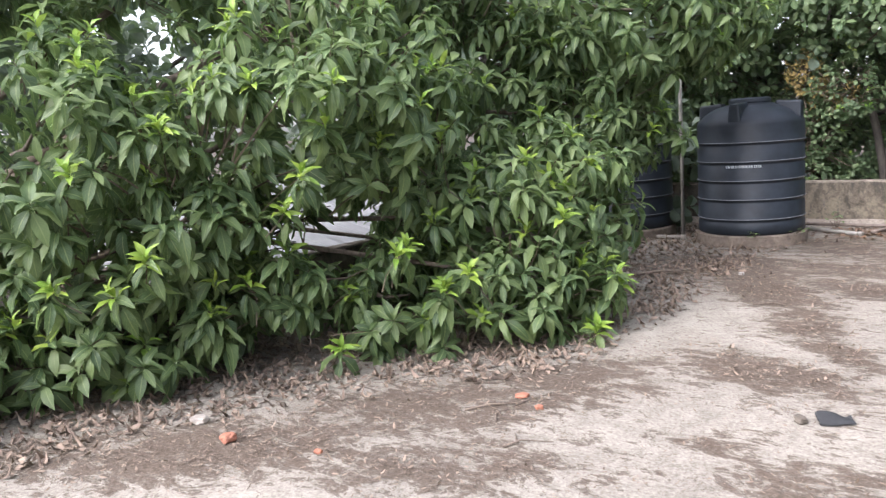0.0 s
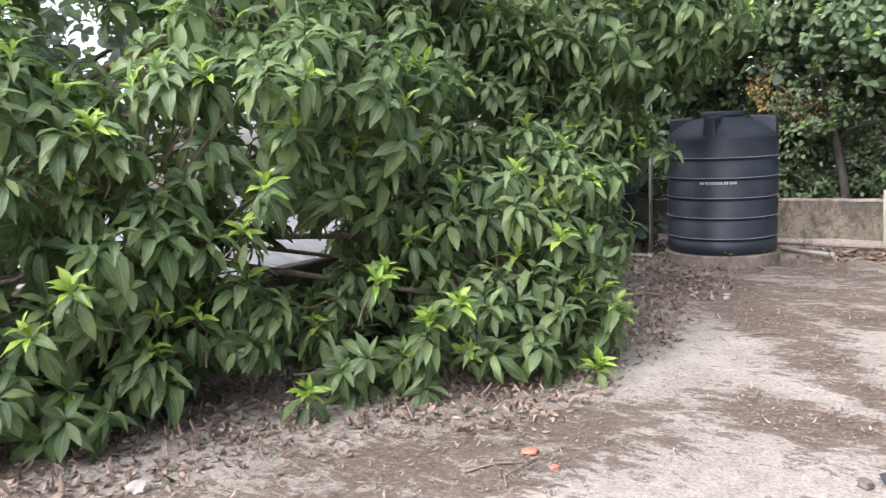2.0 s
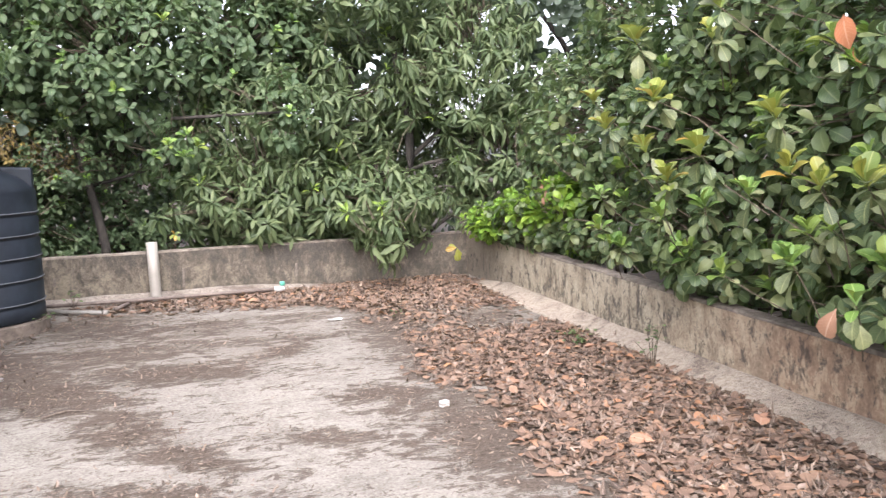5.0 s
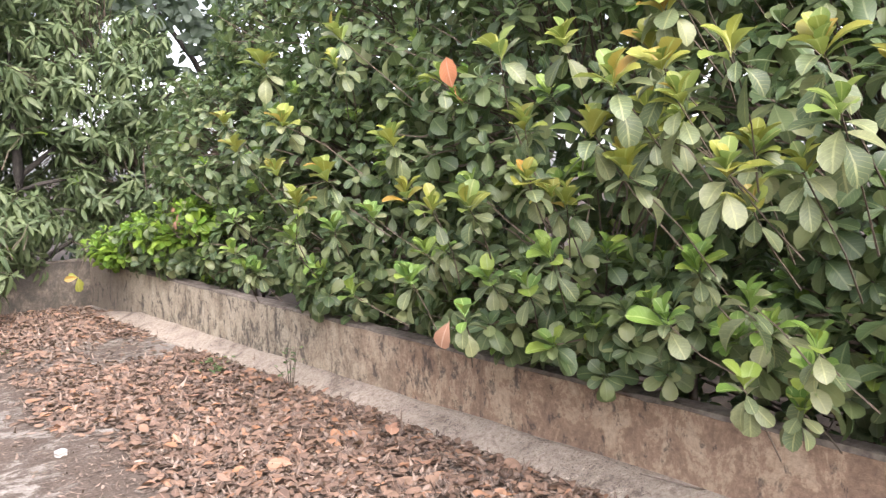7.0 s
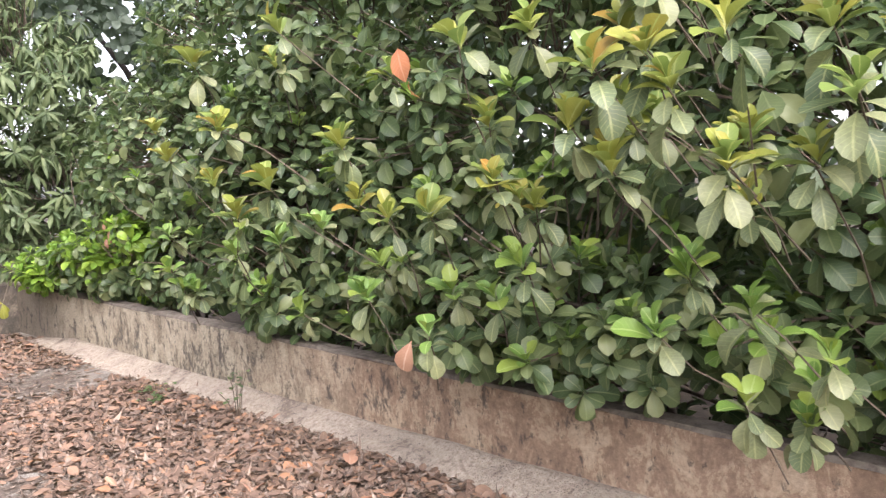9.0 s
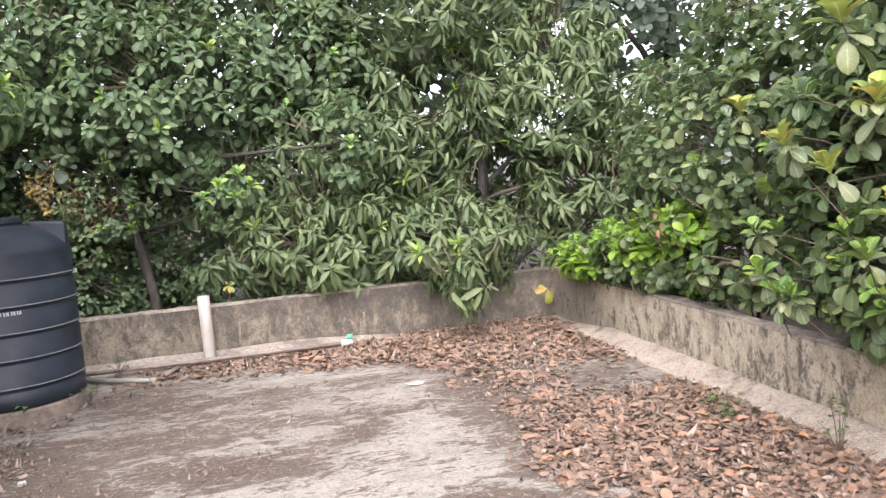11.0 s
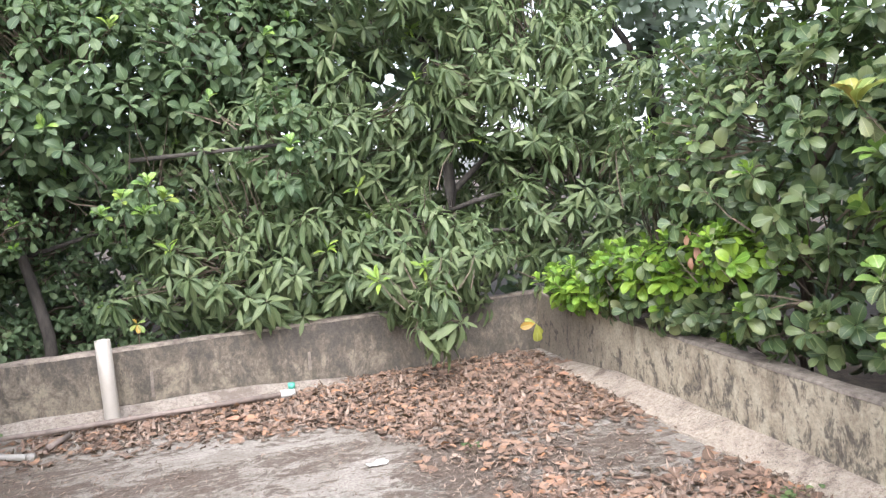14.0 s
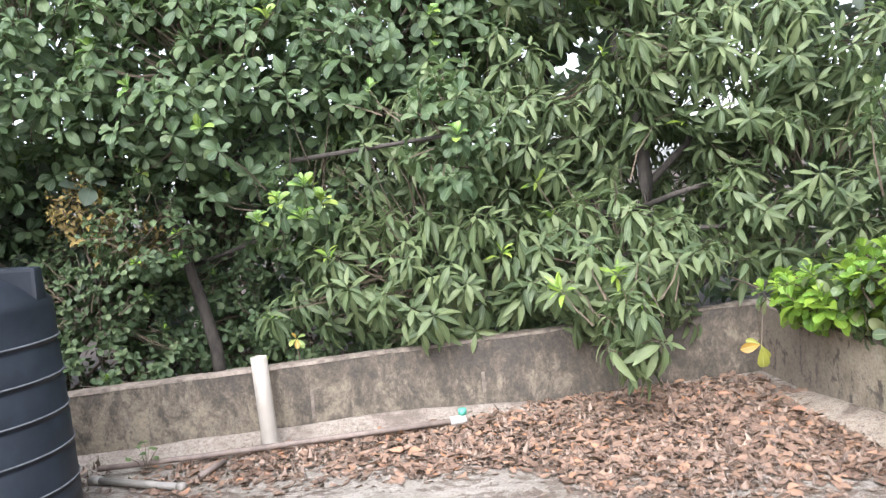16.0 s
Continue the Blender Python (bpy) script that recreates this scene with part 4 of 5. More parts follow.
for i, (x, y, r, h) in enumerate([(-9.0, 3.0, 1.9, 3.3), (-9.5, 0.2, 1.8, 3.0), (-9.2, 5.8, 2.0, 3.8), (-8.0, 9.0, 1.8, 4.6), (-6.2, 9.8, 2.0, 5), (-5.0, 13.0, 2.2, 6), (-1.6, 14.5, 2.4, 6.5), (2.0, 14.8, 2.4, 6), (5.6, 12.6, 2.2, 6), (6.2, 8.4, 2.0, 5.5), (6.4, 4.6, 2.0, 5.5), (6.2, 0.8, 2.0, 5.5)]):
    far_tree(40 + i, x, y, r, h)


# ---- water tanks ----
def water_tank(at, label):
    root = thing("water_tank", at, label, "water tank", "water tanks by the corner")
    r = 0.525
    prof = [(0.0, 0.0), (r - 0.02, 0.0), (r, 0.015)]
    z = 0.015
    rings = [0.16, 0.36, 0.55, 0.74, 0.93]
    for q in rings:
        prof += [(r, q - 0.045), (r - 0.012, q - 0.035), (r - 0.012, q - 0.022), (r, q - 0.012), (r + 0.006, q), (r, q + 0.01)]
    prof += [(r, 1.10), (r - 0.008, 1.135), (r - 0.03, 1.16), (r - 0.075, 1.205), (r - 0.15, 1.255), (r - 0.24, 1.29), (0.2, 1.31), (0.2, 1.325), (0.19, 1.335), (0.0, 1.34)]
    body = smooth(part("body", lathe(prof, 72), M_TANK, root))
    for q in rings:
        ring = lathe([(r + 0.0045, q - 0.004), (r + 0.0085, q - 0.001), (r + 0.0085, q + 0.002), (r + 0.003, q + 0.006)], 72)
        part("band", ring, M_RING, root, "scuffed pale edge of a moulded ring")
    for k in range(4):
        bm = box(bmesh.new(), r - 0.26, -0.062, 1.1, r - 0.012, 0.062, 1.325, 0.022)
        for v in bm.verts:
            v.co.y *= 1.12 - 0.35 * max(0.0, (v.co.z - 1.1) / 0.225) * (v.co.x > r - 0.1)
            v.co.z -= 0.012 * (v.co.x > r - 0.1) * (v.co.z > 1.2)
        bmesh.ops.rotate(bm, verts=bm.verts, cent=(0, 0, 0), matrix=Matrix.Rotation(math.pi / 2 * k, 3, 'Z'))
        part("lug", bm, M_TANK, root)
    part("lid", lathe([(0.0, 1.372), (0.17, 1.37), (0.205, 1.355), (0.21, 1.325)], 40), M_TANK, root, "low round black screw lid")
    return root


tank = water_tank((-2.5, 8.76, 0.115), "black ribbed plastic water tank on a round plinth")
rng = random.Random(5)
a = radians(-98)
x = 0.0
for k in range(16):
    w = rng.choice((0.01, 0.014, 0.018, 0.02))
    ang = a + x / 0.53
    bm = box(bmesh.new(), -0.001, -w / 2, -0.013, 0.0015, w / 2, 0.013)
    bmesh.ops.transform(bm, verts=bm.verts, matrix=Matrix.Rotation(ang, 4, 'Z') @ Matrix.Translation((0.5265, 0, 0.695)))
    part("print_mark", bm, M_MARK, tank, "faded pale printed lettering")
    x += w + 0.007
water_tank((-3.95, 8.85, 0.115), "second black plastic water tank in the tree's shade")
for x in (-2.5, -3.95):
    bm = lathe([(0.0, -0.02), (0.55, -0.02), (0.55, 0.1), (0.535, 0.114), (0.0, 0.114)], 56)
    for v in bm.verts:
        d = 0.008 * noise.noise(v.co * 7)
        v.co.x += d
        v.co.y += d
    p = part("plinth", bm, M_PLINTH)
    p.location = (x, 8.76 if x > -3 else 8.85, 0)
    tagged(p, "low round grey cement plinth under a tank", "plinth", "tank plinths")

# ---- pipes ----
root = thing("vent_pipe", (-1.07, 9.70, 0), "thick white plastic pipe standing upright at the wall", "pipe")
lean = Vector((-0.012, 0.045, 0.62))
bm = bmesh.new()
n = 28
outer0 = [Vector((0.055 * math.cos(2 * math.pi * k / n), 0.055 * math.sin(2 * math.pi * k / n), 0)) for k in range(n)]
rows = [[bm.verts.new(p * s + off) for p in outer0] for s, off in ((1, Vector((0, 0, 0))), (1, lean * 0.5), (1, lean), (0.93, lean), (0.93, lean * 0.6))]
for p, q in zip(rows, rows[1:]):
    for k in range(n):
        bm.faces.new((p[k], p[(k + 1) % n], q[(k + 1) % n], q[k]))
bm.faces.new(rows[-1])
smooth(part("shaft", bm, M_PVC, root))

root = thing("ground_pipe", (0, 0, 0), "long thin dirty pipe lying along the wall", "pipe")
bm = bmesh.new()
tube(bm, [(-2.15, 9.60, 0.06), (-1.5, 9.60, 0.05), (-0.6, 9.60, 0.05), (0.16, 9.60, 0.05)], 0.019, 10)
smooth(part("tube", bm, M_PIPE, root))
bm = bmesh.new()
tube(bm, [(0.13, 9.60, 0.05), (0.2, 9.60, 0.052), (0.235, 9.60, 0.06)], 0.03, 12)
smooth(part("coupling", bm, M_WHITE, root, "white plastic pipe coupling"))
bm = bmesh.new()
tube(bm, [(0.215, 9.60, 0.085), (0.215, 9.60, 0.125)], 0.028, 12)
smooth(part("valve_cap", bm, M_CAPGREEN, root, "small green plastic cap"))

root = thing("loose_pipe", (0, 0, 0), "short grey-white pipe lying on the floor beside the tank", "pipe")
bm = bmesh.new()
tube(bm, [(-2.1, 9.45, 0.03), (-1.53, 9.12, 0.03)], 0.022, 10)
smooth(part("tube", bm, M_PVC_GREY, root))
bm = bmesh.new()
tube(bm, [(-2.16, 9.485, 0.03), (-2.09, 9.445, 0.03)], 0.03, 10)
smooth(part("coupling", bm, M_PVC_GREY, root, "grey pipe coupling"))
bm = bmesh.new()
tube(bm, [(-1.54, 9.126, 0.03), (-1.5, 9.103, 0.03)], 0.027, 10)
smooth(part("end_cap", bm, M_PVC_GREY, root, "grey end of the pipe"))

root = thing("pipe_offcut", (0, 0, 0), "short dirty grey pipe offcut among fallen leaves", "pipe")
bm = bmesh.new()
tube(bm, [(-1.44, 9.25, 0.035), (-1.33, 9.44, 0.045)], 0.02, 10)
smooth(part("tube", bm, M_PIPE, root))

root = thing("riser_pipe", (-3.17, 8.58, 0), "thin grey upright pipe between the tanks", "pipe")
bm = bmesh.new()
tube(bm, [(0, 0, 0), (0.005, 0, 0.9), (0.0, 0, 2.1)], 0.021, 12)
smooth(part("tube", bm, M_PVC_GREY, root))
bm = bmesh.new()
tube(bm, [(0, 0, 0), (0, 0, 0.06)], 0.03, 12)
smooth(part("socket", bm, M_PVC, root, "pale pipe socket at the foot"))
bm = bmesh.new()
tube(bm, [(-0.6, 0.02, 0.03), (0, 0, 0.03)], 0.018, 10)
smooth(part("branch_pipe", bm, M_PVC, root, "white pipe running along the floor"))


# ---- fallen leaves ----
def litter(name, label, seed, count, where, size, material, height=0.03, shape="obovate", curl=1.0):
    """Loose fallen leaves over part of the floor, curled and overlapping."""
    rng = np.random.default_rng(seed)
    P = []
    while len(P) < count:
        x, y = rng.uniform(-4.5, 2.4), rng.uniform(-1.5, 9.9)
        d = where(x, y)
        if rng.random() < d:
            P.append((x, y, 0.006 + height * d * rng.random() ** 1.3))
    P = np.array(P)
    n = len(P)
    th = rng.uniform(0, 6.283, n)
    A = np.stack([np.cos(th), np.sin(th), rng.normal(scale=0.09, size=n)], 1)
    U = np.stack([rng.normal(scale=0.22 * curl, size=n), rng.normal(scale=0.22 * curl, size=n), np.where(rng.random(n) < 0.5, 1.0, -1.0)], 1)
    half = leaf_template(shape, 4, 0.35)
    ob = leaves_object(name, half, P, A, U, size * rng.uniform(0.55, 1.35, n), rng.uniform(0.5, 1.25, n), material, bend=rng.normal(-0.1, 0.75 * curl, n))
    co = np.empty(len(ob.data.vertices) * 3, np.float32)
    ob.data.vertices.foreach_get("co", co)
    co = co.reshape(-1, 3)
    co[:, 2] = np.maximum(co[:, 2], 0.004)
    ob.data.vertices.foreach_set("co", co.reshape(-1))
    return tagged(ob, label, "fallen leaves", kind="stuff")


def smoothstep(a, b, v):
    t = min(1.0, max(0.0, (v - a) / (b - a)))
    return t * t * (3 - 2 * t)


def right_litter(x, y):
    """The drift along the wall and in the corner, thin and patchy where the two parts meet."""
    n = noise.noise((x * 1.3, y * 1.3, 0.5)) * 0.35 + noise.noise((x * 5, y * 5, 1.5)) * 0.12
    if x > wall_x(y) - 0.19:
        tuft = smoothstep(0.1, 0.4, noise.noise((x * 2, y * 2.3, 6.5)) + 0.2 * (y > 6.2))
        return 0.25 * tuft if x < wall_x(y) - 0.06 else 0.0
    side = smoothstep(0.62, 1.0, x + n * 0.7)
    bare = smoothstep(6.7, 7.15, y + n) * (1 - smoothstep(7.7, 8.1, y + n * 0.6))
    side *= 1 - bare * (0.62 + 0.33 * smoothstep(1.25, 1.6, x + n * 0.5))
    side *= 1 - 0.45 * smoothstep(5.6, 6.6, y) * (1 - smoothstep(0.9, 1.3, x + n * 0.4))
    edge = 8.15 + 0.5 * smoothstep(0.9, 0.1, x) + 0.35 * smoothstep(0.0, -1.3, x)
    back = smoothstep(edge - 0.15, edge + 0.3, y + n * 0.8) * smoothstep(-2.1, -1.2, x) * (0.55 + 0.45 * smoothstep(-1.0, 0.3, x))
    d = max(side, back)
    if y > 9.72 and x < 0.7:
        d *= 0.15
    return d * (0.7 + 0.3 * smoothstep(-0.3, 0.2, n * 2)) * smoothstep(-1.4, 0.4, y + n)


def left_litter(x, y):
    n = noise.noise((x * 1.6, y * 1.6, 4.5)) * 0.3 + noise.noise((x * 6, y * 6, 2.5)) * 0.1
    e = x + n
    line = -3.45 + max(0, y - 2.1) * 0.62 if y < 4.2 else -2.15 + 0.04 * (y - 4.2)
    d = 1 - smoothstep(line - 0.25, line + 0.12, e)
    if y > 6.2:
        d *= 0.7
    return d * smoothstep(0.6, 1.6, y)


def stray(x, y):
    n = noise.noise((x * 2.1, y * 2.1, 9.5))
    return 0.5 * smoothstep(0.05, 0.5, n) + 0.04


litter("leaf_litter", "thick drift of brown and orange fallen leaves", 21, 15000, right_litter, 0.086, M_LITTER, 0.018)
litter("broken_leaf_litter", "broken brown pieces of fallen leaf in the drift", 24, 20000, right_litter, 0.055, M_LITTER_GREY, 0.018, "ovate", 1.6)
litter("large_fallen_leaves", "large pale orange leaves fallen on top of the drift", 26, 130, right_litter, 0.13, M_LITTER_ORANGE, 0.03)
litter("old_leaf_litter", "grey-brown dry fallen leaves under the tree", 22, 11000, left_litter, 0.06, M_LITTER_GREY, 0.022, "ovate", 2.2)
def swept(x, y):
    """Where the sweepings lie: thickest over the stained patches."""
    best = 0.0
    for cx, cy, a, b, turn, strength in SPOTS:
        c, q = math.cos(radians(turn)), math.sin(radians(turn))
        u, v = ((x - cx) * c + (y - cy) * q) / a, ((y - cy) * c - (x - cx) * q) / b
        best = max(best, strength / (1 + (u * u + v * v) ** 2))
    if best < 0.12:
        return 0.0
    n = noise.noise((x * 3.1, y * 3.1, 7.5)) * 0.5 + noise.noise((x * 9, y * 9, 3.5)) * 0.3
    return max(0.0, min(1.0, best * 1.1 - 0.35 + n))


litter("floor_sweepings", "brown crumbs of leaf and twig swept into arcs", 25, 15000, swept, 0.036, M_LITTER_GREY, 0.006, "lance")
litter("leaf_crumbs", "small scattered crumbs of dry leaf", 23, 16000, stray, 0.022, M_LITTER_GREY, 0.004, "lance")

# ---- small things on the floor ----


def lump(name, at, size, material, label, category, seed, flat=0.6):
    rng = random.Random(seed)
    bm = bmesh.new()
    bmesh.ops.create_icosphere(bm, subdivisions=3, radius=1.0)
    off = Vector((rng.random() * 9, rng.random() * 9, rng.random() * 9))
    for v in bm.verts:
        p = v.co.copy()
        k = 0.75 / max(abs(p.x), abs(p.y), abs(p.z)) * 0.55 + 0.5
        v.co = p * (k + 0.3 * noise.noise(p * 1.7 + off))
        v.co = Vector((v.co.x * size, v.co.y * size * 0.8, v.co.z * size * flat))
    low = min(v.co.z for v in bm.verts)
    for v in bm.verts:
        v.co.z -= low + 0.002
    ob = part(name, bm, material)
    ob.location = at
    ob.rotation_euler.z = rng.random() * 6
    return tagged(ob, label, category)


lump("brick_fragment", (-2.99, 2.36, 0), 0.042, M_BRICK, "orange-red broken piece of brick", "brick fragment", 1)
lump("brick_fragment", (-2.5, 2.48, 0), 0.02, M_BRICK, "tiny orange-red chip of brick", "brick fragment", 2)
lump("brick_fragment", (-2.07, 3.52, 0), 0.04, M_BRICK, "flat orange-red piece of broken brick", "brick fragment", 3, 0.3)
lump("brick_fragment", (-1.9, 3.41, 0), 0.022, M_BRICK, "small red chip of brick", "brick fragment", 4)
lump("stone", (-0.78, 3.8, 0), 0.032, M_DARKSTONE, "small dark grey stone lying on the floor", "stone", 5)
lump("stone", (-2.02, 6.92, 0), 0.03, M_CARTON, "small pale stone on the floor", "stone", 6, 0.4)
lump("stone", (-3.35, 2.45, 0), 0.05, M_STONE, "flat pale grey stone", "stone", 7, 0.4)

bm = bmesh.new()
bmesh.ops.create_grid(bm, x_segments=14, y_segments=6, size=0.5)
for v in bm.verts:
    u, w = v.co.x + 0.5, v.co.y + 0.5
    v.co = Vector((0.2 * (u - 0.5) + 0.012 * noise.noise((u * 4, w * 4, 0)), 0.11 * (w - 0.5) * (1 + 0.2 * math.sin(u * 5)), 0.012 + 0.035 * abs(math.sin(u * 2.6 + w)) * w))
top = [f for f in bm.faces]
ex = bmesh.ops.extrude_face_region(bm, geom=top)
bmesh.ops.translate(bm, verts=[v for v in ex["geom"] if isinstance(v, bmesh.types.BMVert)], vec=(0, 0, -0.009))
flap = part("rubber_scrap", bm, M_RUBBER)
flap.location, flap.rotation_euler.z = (-0.65, 3.87, 0.0), radians(28)
flap.scale = (0.75, 0.8, 0.8)
tagged(flap, "crumpled scrap of black rubber on the floor", "scrap")

root = thing("carton", (0.56, 5.19, 0), "small crushed white carton lying on the floor", "carton")
root.rotation_euler.z = radians(20)
part("body", box(bmesh.new(), -0.026, -0.018, 0.0, 0.026, 0.018, 0.034, 0.004), M_CARTON, root)
part("stripe", box(bmesh.new(), -0.0265, -0.0185, 0.013, 0.0265, 0.0185, 0.02), M_STONE, root, "grey stripe round the carton")


def fallen_twig(points, r, label):
    bm = bmesh.new()
    tube(bm, points, [r * (1 - 0.6 * i / (len(points) - 1)) for i in range(len(points))], 6)
    ob = smooth(part("fallen_twig", bm, M_DEADWOOD))
    return tagged(ob, label, "twig", "fallen twigs")


fallen_twig([(-2.22, 3.22, 0.005), (-2.15, 3.34, 0.009), (-2.08, 3.38, 0.01), (-2.02, 3.43, 0.012), (-1.95, 3.62, 0.008)], 0.006, "thin dry brown twig on the cement floor")
fallen_twig([(-2.0, 3.17, 0.005), (-2.05, 3.25, 0.008), (-2.03, 3.36, 0.01), (-2.0, 3.5, 0.008)], 0.0045, "thin dry brown twig on the cement floor")
fallen_twig([(-1.8, 2.93, 0.006), (-1.76, 3.02, 0.012), (-1.63, 3.08, 0.006)], 0.005, "short dry forked twig on the floor")
fallen_twig([(-1.77, 3.0, 0.008), (-1.83, 3.08, 0.006)], 0.006, "short dry forked twig on the floor")
fallen_twig([(-2.9, 6.45, 0.02), (-2.65, 6.75, 0.03), (-2.45, 6.93, 0.015)], 0.018, "thick dead branch lying under the tree")
fallen_twig([(-2.85, 6.6, 0.015), (-2.6, 6.8, 0.02), (-2.4, 6.82, 0.012)], 0.014, "thick dead branch lying under the tree")
fallen_twig([(-1.62, 5.9, 0.006), (-1.5, 5.98, 0.01), (-1.4, 5.95, 0.006)], 0.008, "short dry twig on the floor")


def weed(at, seed, n, size, height, label):
    """A small weed: stalks with a few round leaves."""
    rng = np.random.default_rng(seed)
    root = thing("weed", at, label, "weed", "weeds along the walls")
    tips = np.stack([rng.normal(scale=0.05, size=n), rng.normal(scale=0.04, size=n), rng.uniform(0.3, 1, n) * height], 1)
    for k, t in enumerate(tips[:6]):
        bm = bmesh.new()
        tube(bm, [(t[0] * 0.2, t[1] * 0.2, 0.0), (t[0] * 0.5, t[1] * 0.6, t[2] * 0.6), tuple(t)], [0.003, 0.0025, 0.0015], 5)
        part("stalk", bm, M_TWIG, root)
    A = np.stack([rng.normal(size=n), rng.normal(size=n), rng.uniform(-0.2, 0.4, n)], 1)
    leaves_object("foliage", leaf_template("obovate", 4), tips, A, np.tile((0, 0, 1.0), (n, 1)) + rng.normal(scale=0.2, size=(n, 3)), size * rng.uniform(0.6, 1.2, n), np.full(n, 1.2), M_BUSH, root)["kind"] = "stuff"


weed((1.94, 6.14, 0.0), 1, 26, 0.05, 0.05, "low green weed among the fallen leaves")
weed((2.06, 5.38, 0.02), 2, 18, 0.05, 0.28, "thin straggling weed at the wall's foot")
weed((2.06, 6.39, 0.0), 3, 20, 0.045, 0.06, "low green weed beside the fillet")
weed((-1.84, 9.56, 0.03), 4, 10, 0.07, 0.16, "small green weed beside the pipe")
weed((-2.3, 8.235, 0.112), 5, 8, 0.05, 0.05, "tiny weed on the plinth's rim")
weed((-2.0, 8.52, 0.112), 6, 8, 0.05, 0.05, "tiny weed on the plinth's rim")
weed((1.0, 7.75, 0.0), 7, 8, 0.05, 0.07, "tiny green seedling among fallen leaves")

# the neighbour's roof beyond the left parapet
root = thing("sheet_roof", (0, 0, 0), "white metal sheet roof of a low shed beyond the parapet", "shed roof")
bm = bmesh.new()
rows = []
for k in range(61):
    y = 3.4 + 3.6 * k / 60
    rows.append((bm.verts.new((-5.0, y, 0.32 + 0.012 * math.sin(k * 1.9))), bm.verts.new((-7.4, y, 0.86 + 0.012 * math.sin(k * 1.9)))))
for p, q in zip(rows, rows[1:]):
    bm.faces.new((p[0], p[1], q[1], q[0]))
ex = bmesh.ops.extrude_face_region(bm, geom=list(bm.faces))
bmesh.ops.translate(bm, verts=[v for v in ex["geom"] if isinstance(v, bmesh.types.BMVert)], vec=(0, 0, -0.006))
part("sheet", bm, M_SHEET, root)
for y in (3.5, 6.9):
    part("post", box(bmesh.new(), -5.25, y - 0.04, -0.31, -5.17, y + 0.04, 0.35), M_STONE, root)
    part("post", box(bmesh.new(), -7.2, y - 0.04, -0.31, -7.12, y + 0.04, 0.78), M_STONE, root)

bm = bmesh.new()
bmesh.ops.create_grid(bm, x_segments=10, y_segments=6, size=0.5)
for v in bm.verts:
    x, y = v.co.x, v.co.y
    v.co = Vector((0.17 * x, 0.08 * y * (1 + 0.4 * math.sin(x * 5)), 0.012 + 0.012 * noise.noise((x * 5, y * 5, 2.0)) + 0.03 * x * x))
ex = bmesh.ops.extrude_face_region(bm, geom=list(bm.faces))
bmesh.ops.translate(bm, verts=[v for v in ex["geom"] if isinstance(v, bmesh.types.BMVert)], vec=(0, 0, -0.003))
paper = part("paper_scrap", bm, M_CARTON)
paper.location, paper.rotation_euler.z = (0.45, 7.87, 0.004), radians(15)
paper.scale = (0.7, 0.75, 0.8)
tagged(paper, "crumpled scrap of dirty white paper on the floor", "scrap")

# withered leaves that still hang on the cashew
root = thing("withered_leaf", (1.62, 3.44, 1.88), "large withered orange-red leaf hanging on the cashew tree", "leaf")
leaves_object("blade", leaf_template("ovate", 6, 0.2), [(0, 0, 0.03), (0.02, -0.035, -0.1)], [(-0.1, -0.28, -1.0), (0.0, -0.2, -1.0)], [(-1, -0.25, 0.1), (-0.7, 0.7, 0.1)], [0.16, 0.085], [1.4, 1.0], M_RED, root, bend=[0.35, 1.2])

root = thing("withered_leaf", (1.55, 3.36, 0.8), "large half-orange leaf drooping over the wall's top", "leaf")
leaves_object("blade", leaf_template("obovate", 6, 0.2), [(0, 0, 0)], [(-0.2, 0.35, -1.0)], [(-1, -0.35, 0.2)], [0.15], [1.05], M_LITTER_ORANGE, root, bend=[0.8])

root = thing("withered_leaf", (2.25, 7.3, 1.08), "cluster of withered tan leaves hanging on the corner shrub", "leaf")
leaves_object("blade", leaf_template("ovate", 6, 0.3), [(0, 0, 0.03), (0.02, -0.05, -0.02), (0.03, 0.08, 0.1), (0.0, 0.05, -0.04)], [(-0.1, -0.28, -1.0), (-0.3, 0.3, -1.0), (-0.4, 0.2, -0.8), (-0.1, 0.1, -1.0)], [(-1, -0.25, 0.1), (-0.7, -0.7, 0.1), (-1, -0.4, 0.2), (-0.8, -0.6, 0.2)], [0.13, 0.11, 0.12, 0.1], [1.1, 1.0, 0.8, 0.9], M_LITTER_ORANGE, root, bend=[0.35, 1.2, 0.8, 1.0])

# drooping yellow-green sprig at the corner
root = thing("hanging_sprig", (2.0, 8.97, 0.38), "yellow-green leaf sprig drooping over the corner wall", "sprig")
bm = bmesh.new()
tube(bm, [(0.0, 0.0, 0.05), (0.15, 0.25, 0.2), (0.3, 0.6, 0.3), (0.3, 1.2, 0.35)], [0.004, 0.005, 0.006, 0.008], 6)
part("stalk", bm, M_TWIG, root)
leaves_object("blade", leaf_template("obovate", 5), [(0, 0, 0.06)] * 4, [(0.05, 0, -1), (-0.8, 0, -0.1), (0.35, 0, -0.9), (-0.5, 0.2, 0.2)], [(-0.3, -1, 0.2)] * 4, [0.17, 0.14, 0.12, 0.1], [0.8] * 4, M_CASHEW_YOUNG, root)
root = thing("hanging_sprig", (-0.85, 9.93, 0.56), "small yellow-green seedling behind the wall's top", "sprig")
bm = bmesh.new()
tube(bm, [(0, 0.16, -0.8), (0, 0.14, -0.1), (0, 0.1, 0.1)], [0.008, 0.006, 0.004], 6)
part("stalk", bm, M_TWIG, root)
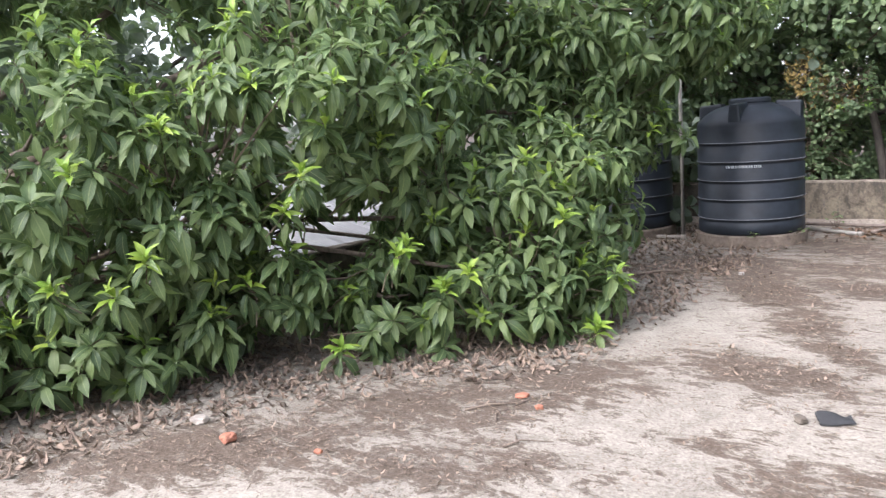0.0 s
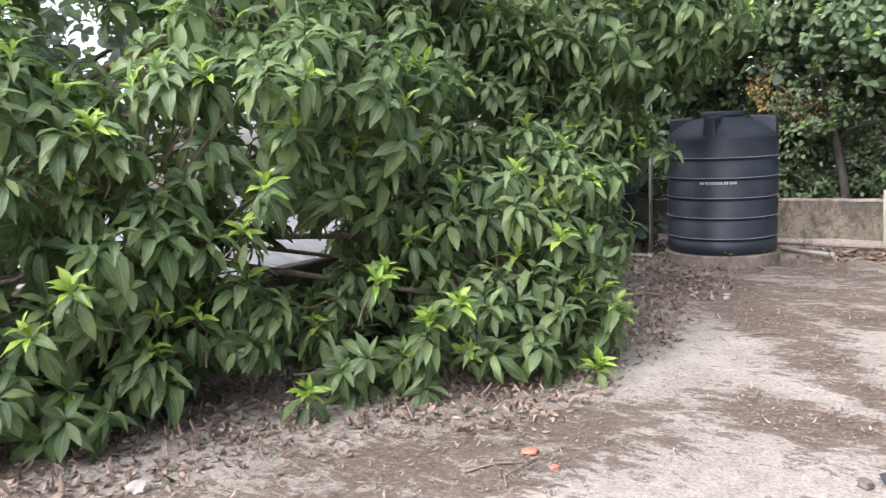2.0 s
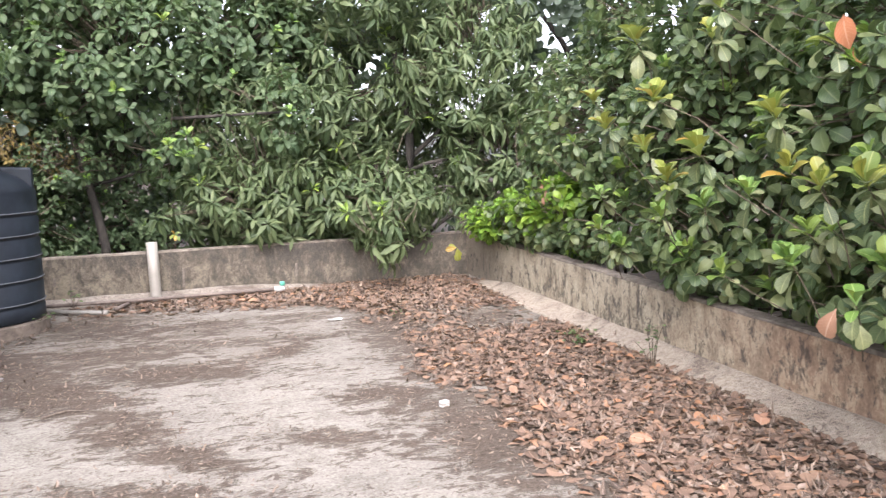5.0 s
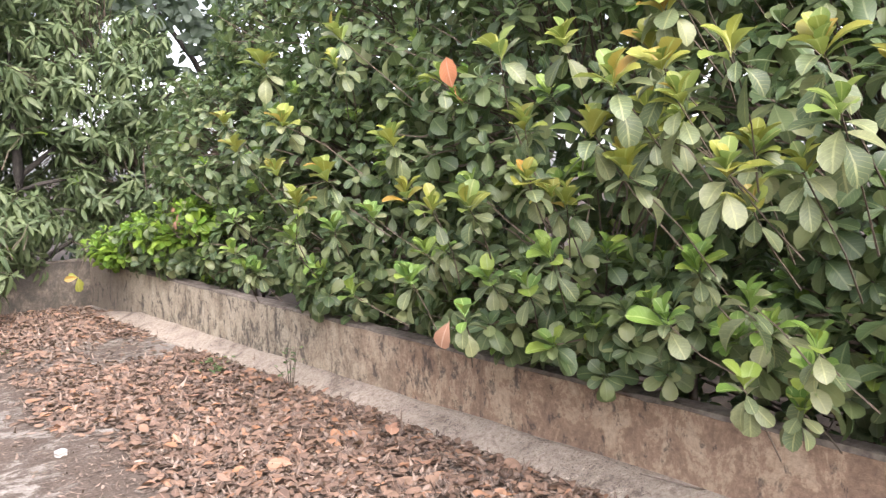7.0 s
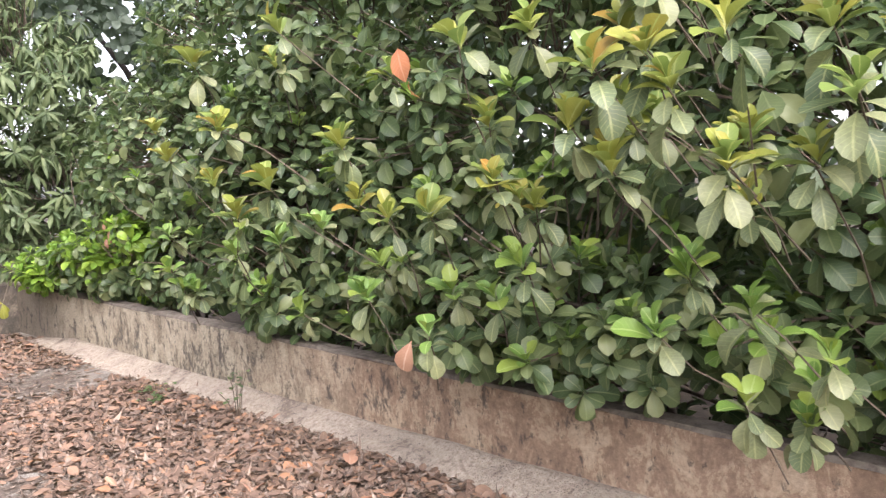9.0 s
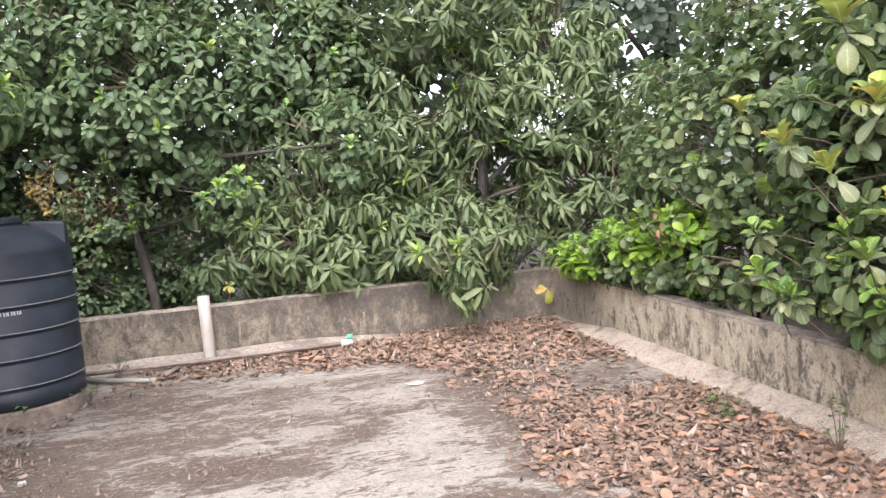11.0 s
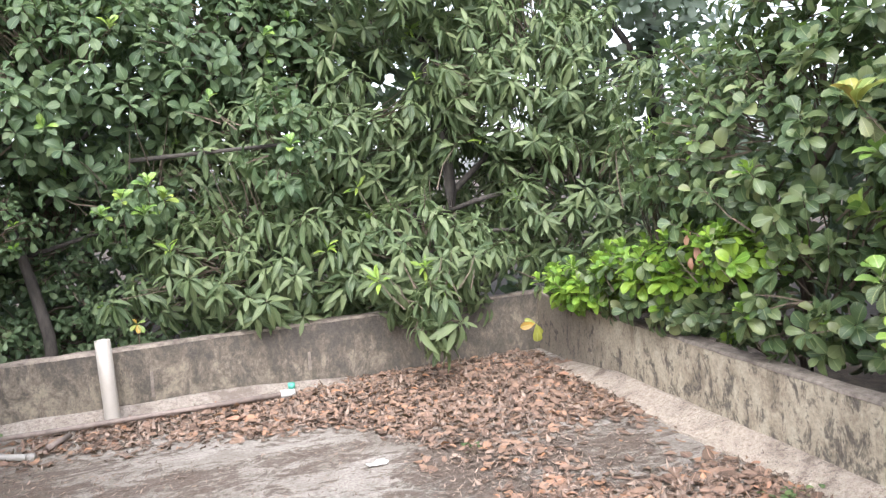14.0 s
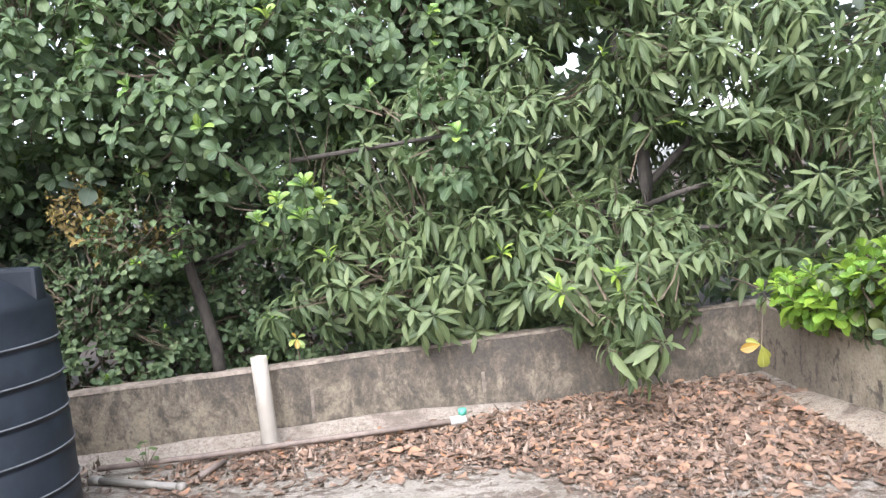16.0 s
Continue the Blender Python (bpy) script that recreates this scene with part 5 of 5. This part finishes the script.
leaves_object("blade", leaf_template("obovate", 5), [(0, 0.1, 0.1)] * 5, [(0.5, -0.5, -0.6), (-0.5, -0.6, -0.3), (0.7, -0.2, 0.3), (0.1, -0.8, -0.8), (-0.3, -0.2, 0.6)], [(0, -0.6, 1)] * 5, [0.1, 0.09, 0.075, 0.09, 0.06], [0.8] * 5, M_CASHEW_YOUNG, root)

# dry brushwood on the ground behind the parapet
rng = np.random.default_rng(77)
bm = bmesh.new()
for k in range(110):
    p = np.array((rng.uniform(2.5, 3.5), rng.uniform(-0.5, 3.4), rng.uniform(-0.28, 0.1)))
    d = rng.normal(size=3) * (0.5, 0.8, 0.22)
    d = d / np.linalg.norm(d) * rng.uniform(0.3, 0.8)
    d[2] = abs(d[2])
    tube(bm, [tuple(p), tuple(p + d * 0.5 + rng.normal(scale=0.04, size=3)), tuple(p + d)], [0.008, 0.006, 0.003], 5, False)
tagged(part("brushwood", bm, M_DEADWOOD), "heap of dry bare twigs behind the low wall", "brushwood", kind="stuff")
for x, y, hh in ((2.62, 1.35, 1.3), (2.7, 2.9, 1.2), (2.58, 0.6, 1.1)):
    bm = bmesh.new()
    tube(bm, [(x + 0.5, y + 0.2, -0.31), (x + 0.25, y + 0.1, 0.25), (x + 0.05, y, 0.6), (x - 0.1, y - 0.1, hh)], [0.03, 0.024, 0.018, 0.008], 7)
    smooth(part("limb", bm, M_BARK, bpy.data.objects["cashew_tree"]))

# bare dead branches inside the hollow of the spreading tree
hollow = bpy.data.objects["spreading_tree"]
rng = np.random.default_rng(78)
for k in range(9):
    p = np.array((-4.45 + rng.normal(scale=0.12), 3.3 + rng.normal(scale=0.15), 0.6 + rng.normal(scale=0.08)))
    q = np.array((-3.95 + rng.normal(scale=0.2), 3.75 + rng.normal(scale=0.25), 0.72 + rng.normal(scale=0.12)))
    bm = bmesh.new()
    tube(bm, [tuple(p), tuple((p + q) / 2 + rng.normal(scale=0.06, size=3)), tuple(q)], [0.012, 0.008, 0.003], 6)
    part("dead_branch", bm, M_BARK_DARK, hollow)
n = 70
P = np.stack([rng.normal(-4.1, 0.1, n), rng.normal(3.3, 0.14, n), rng.normal(0.87, 0.1, n)], 1)
leaves_object("dead_leaves", leaf_template("ovate", 3), P, rng.normal(size=(n, 3)), rng.normal(size=(n, 3)), rng.uniform(0.04, 0.09, n), rng.uniform(0.6, 1.0, n), M_LITTER, hollow, "dry brown dead leaves")["kind"] = "stuff"
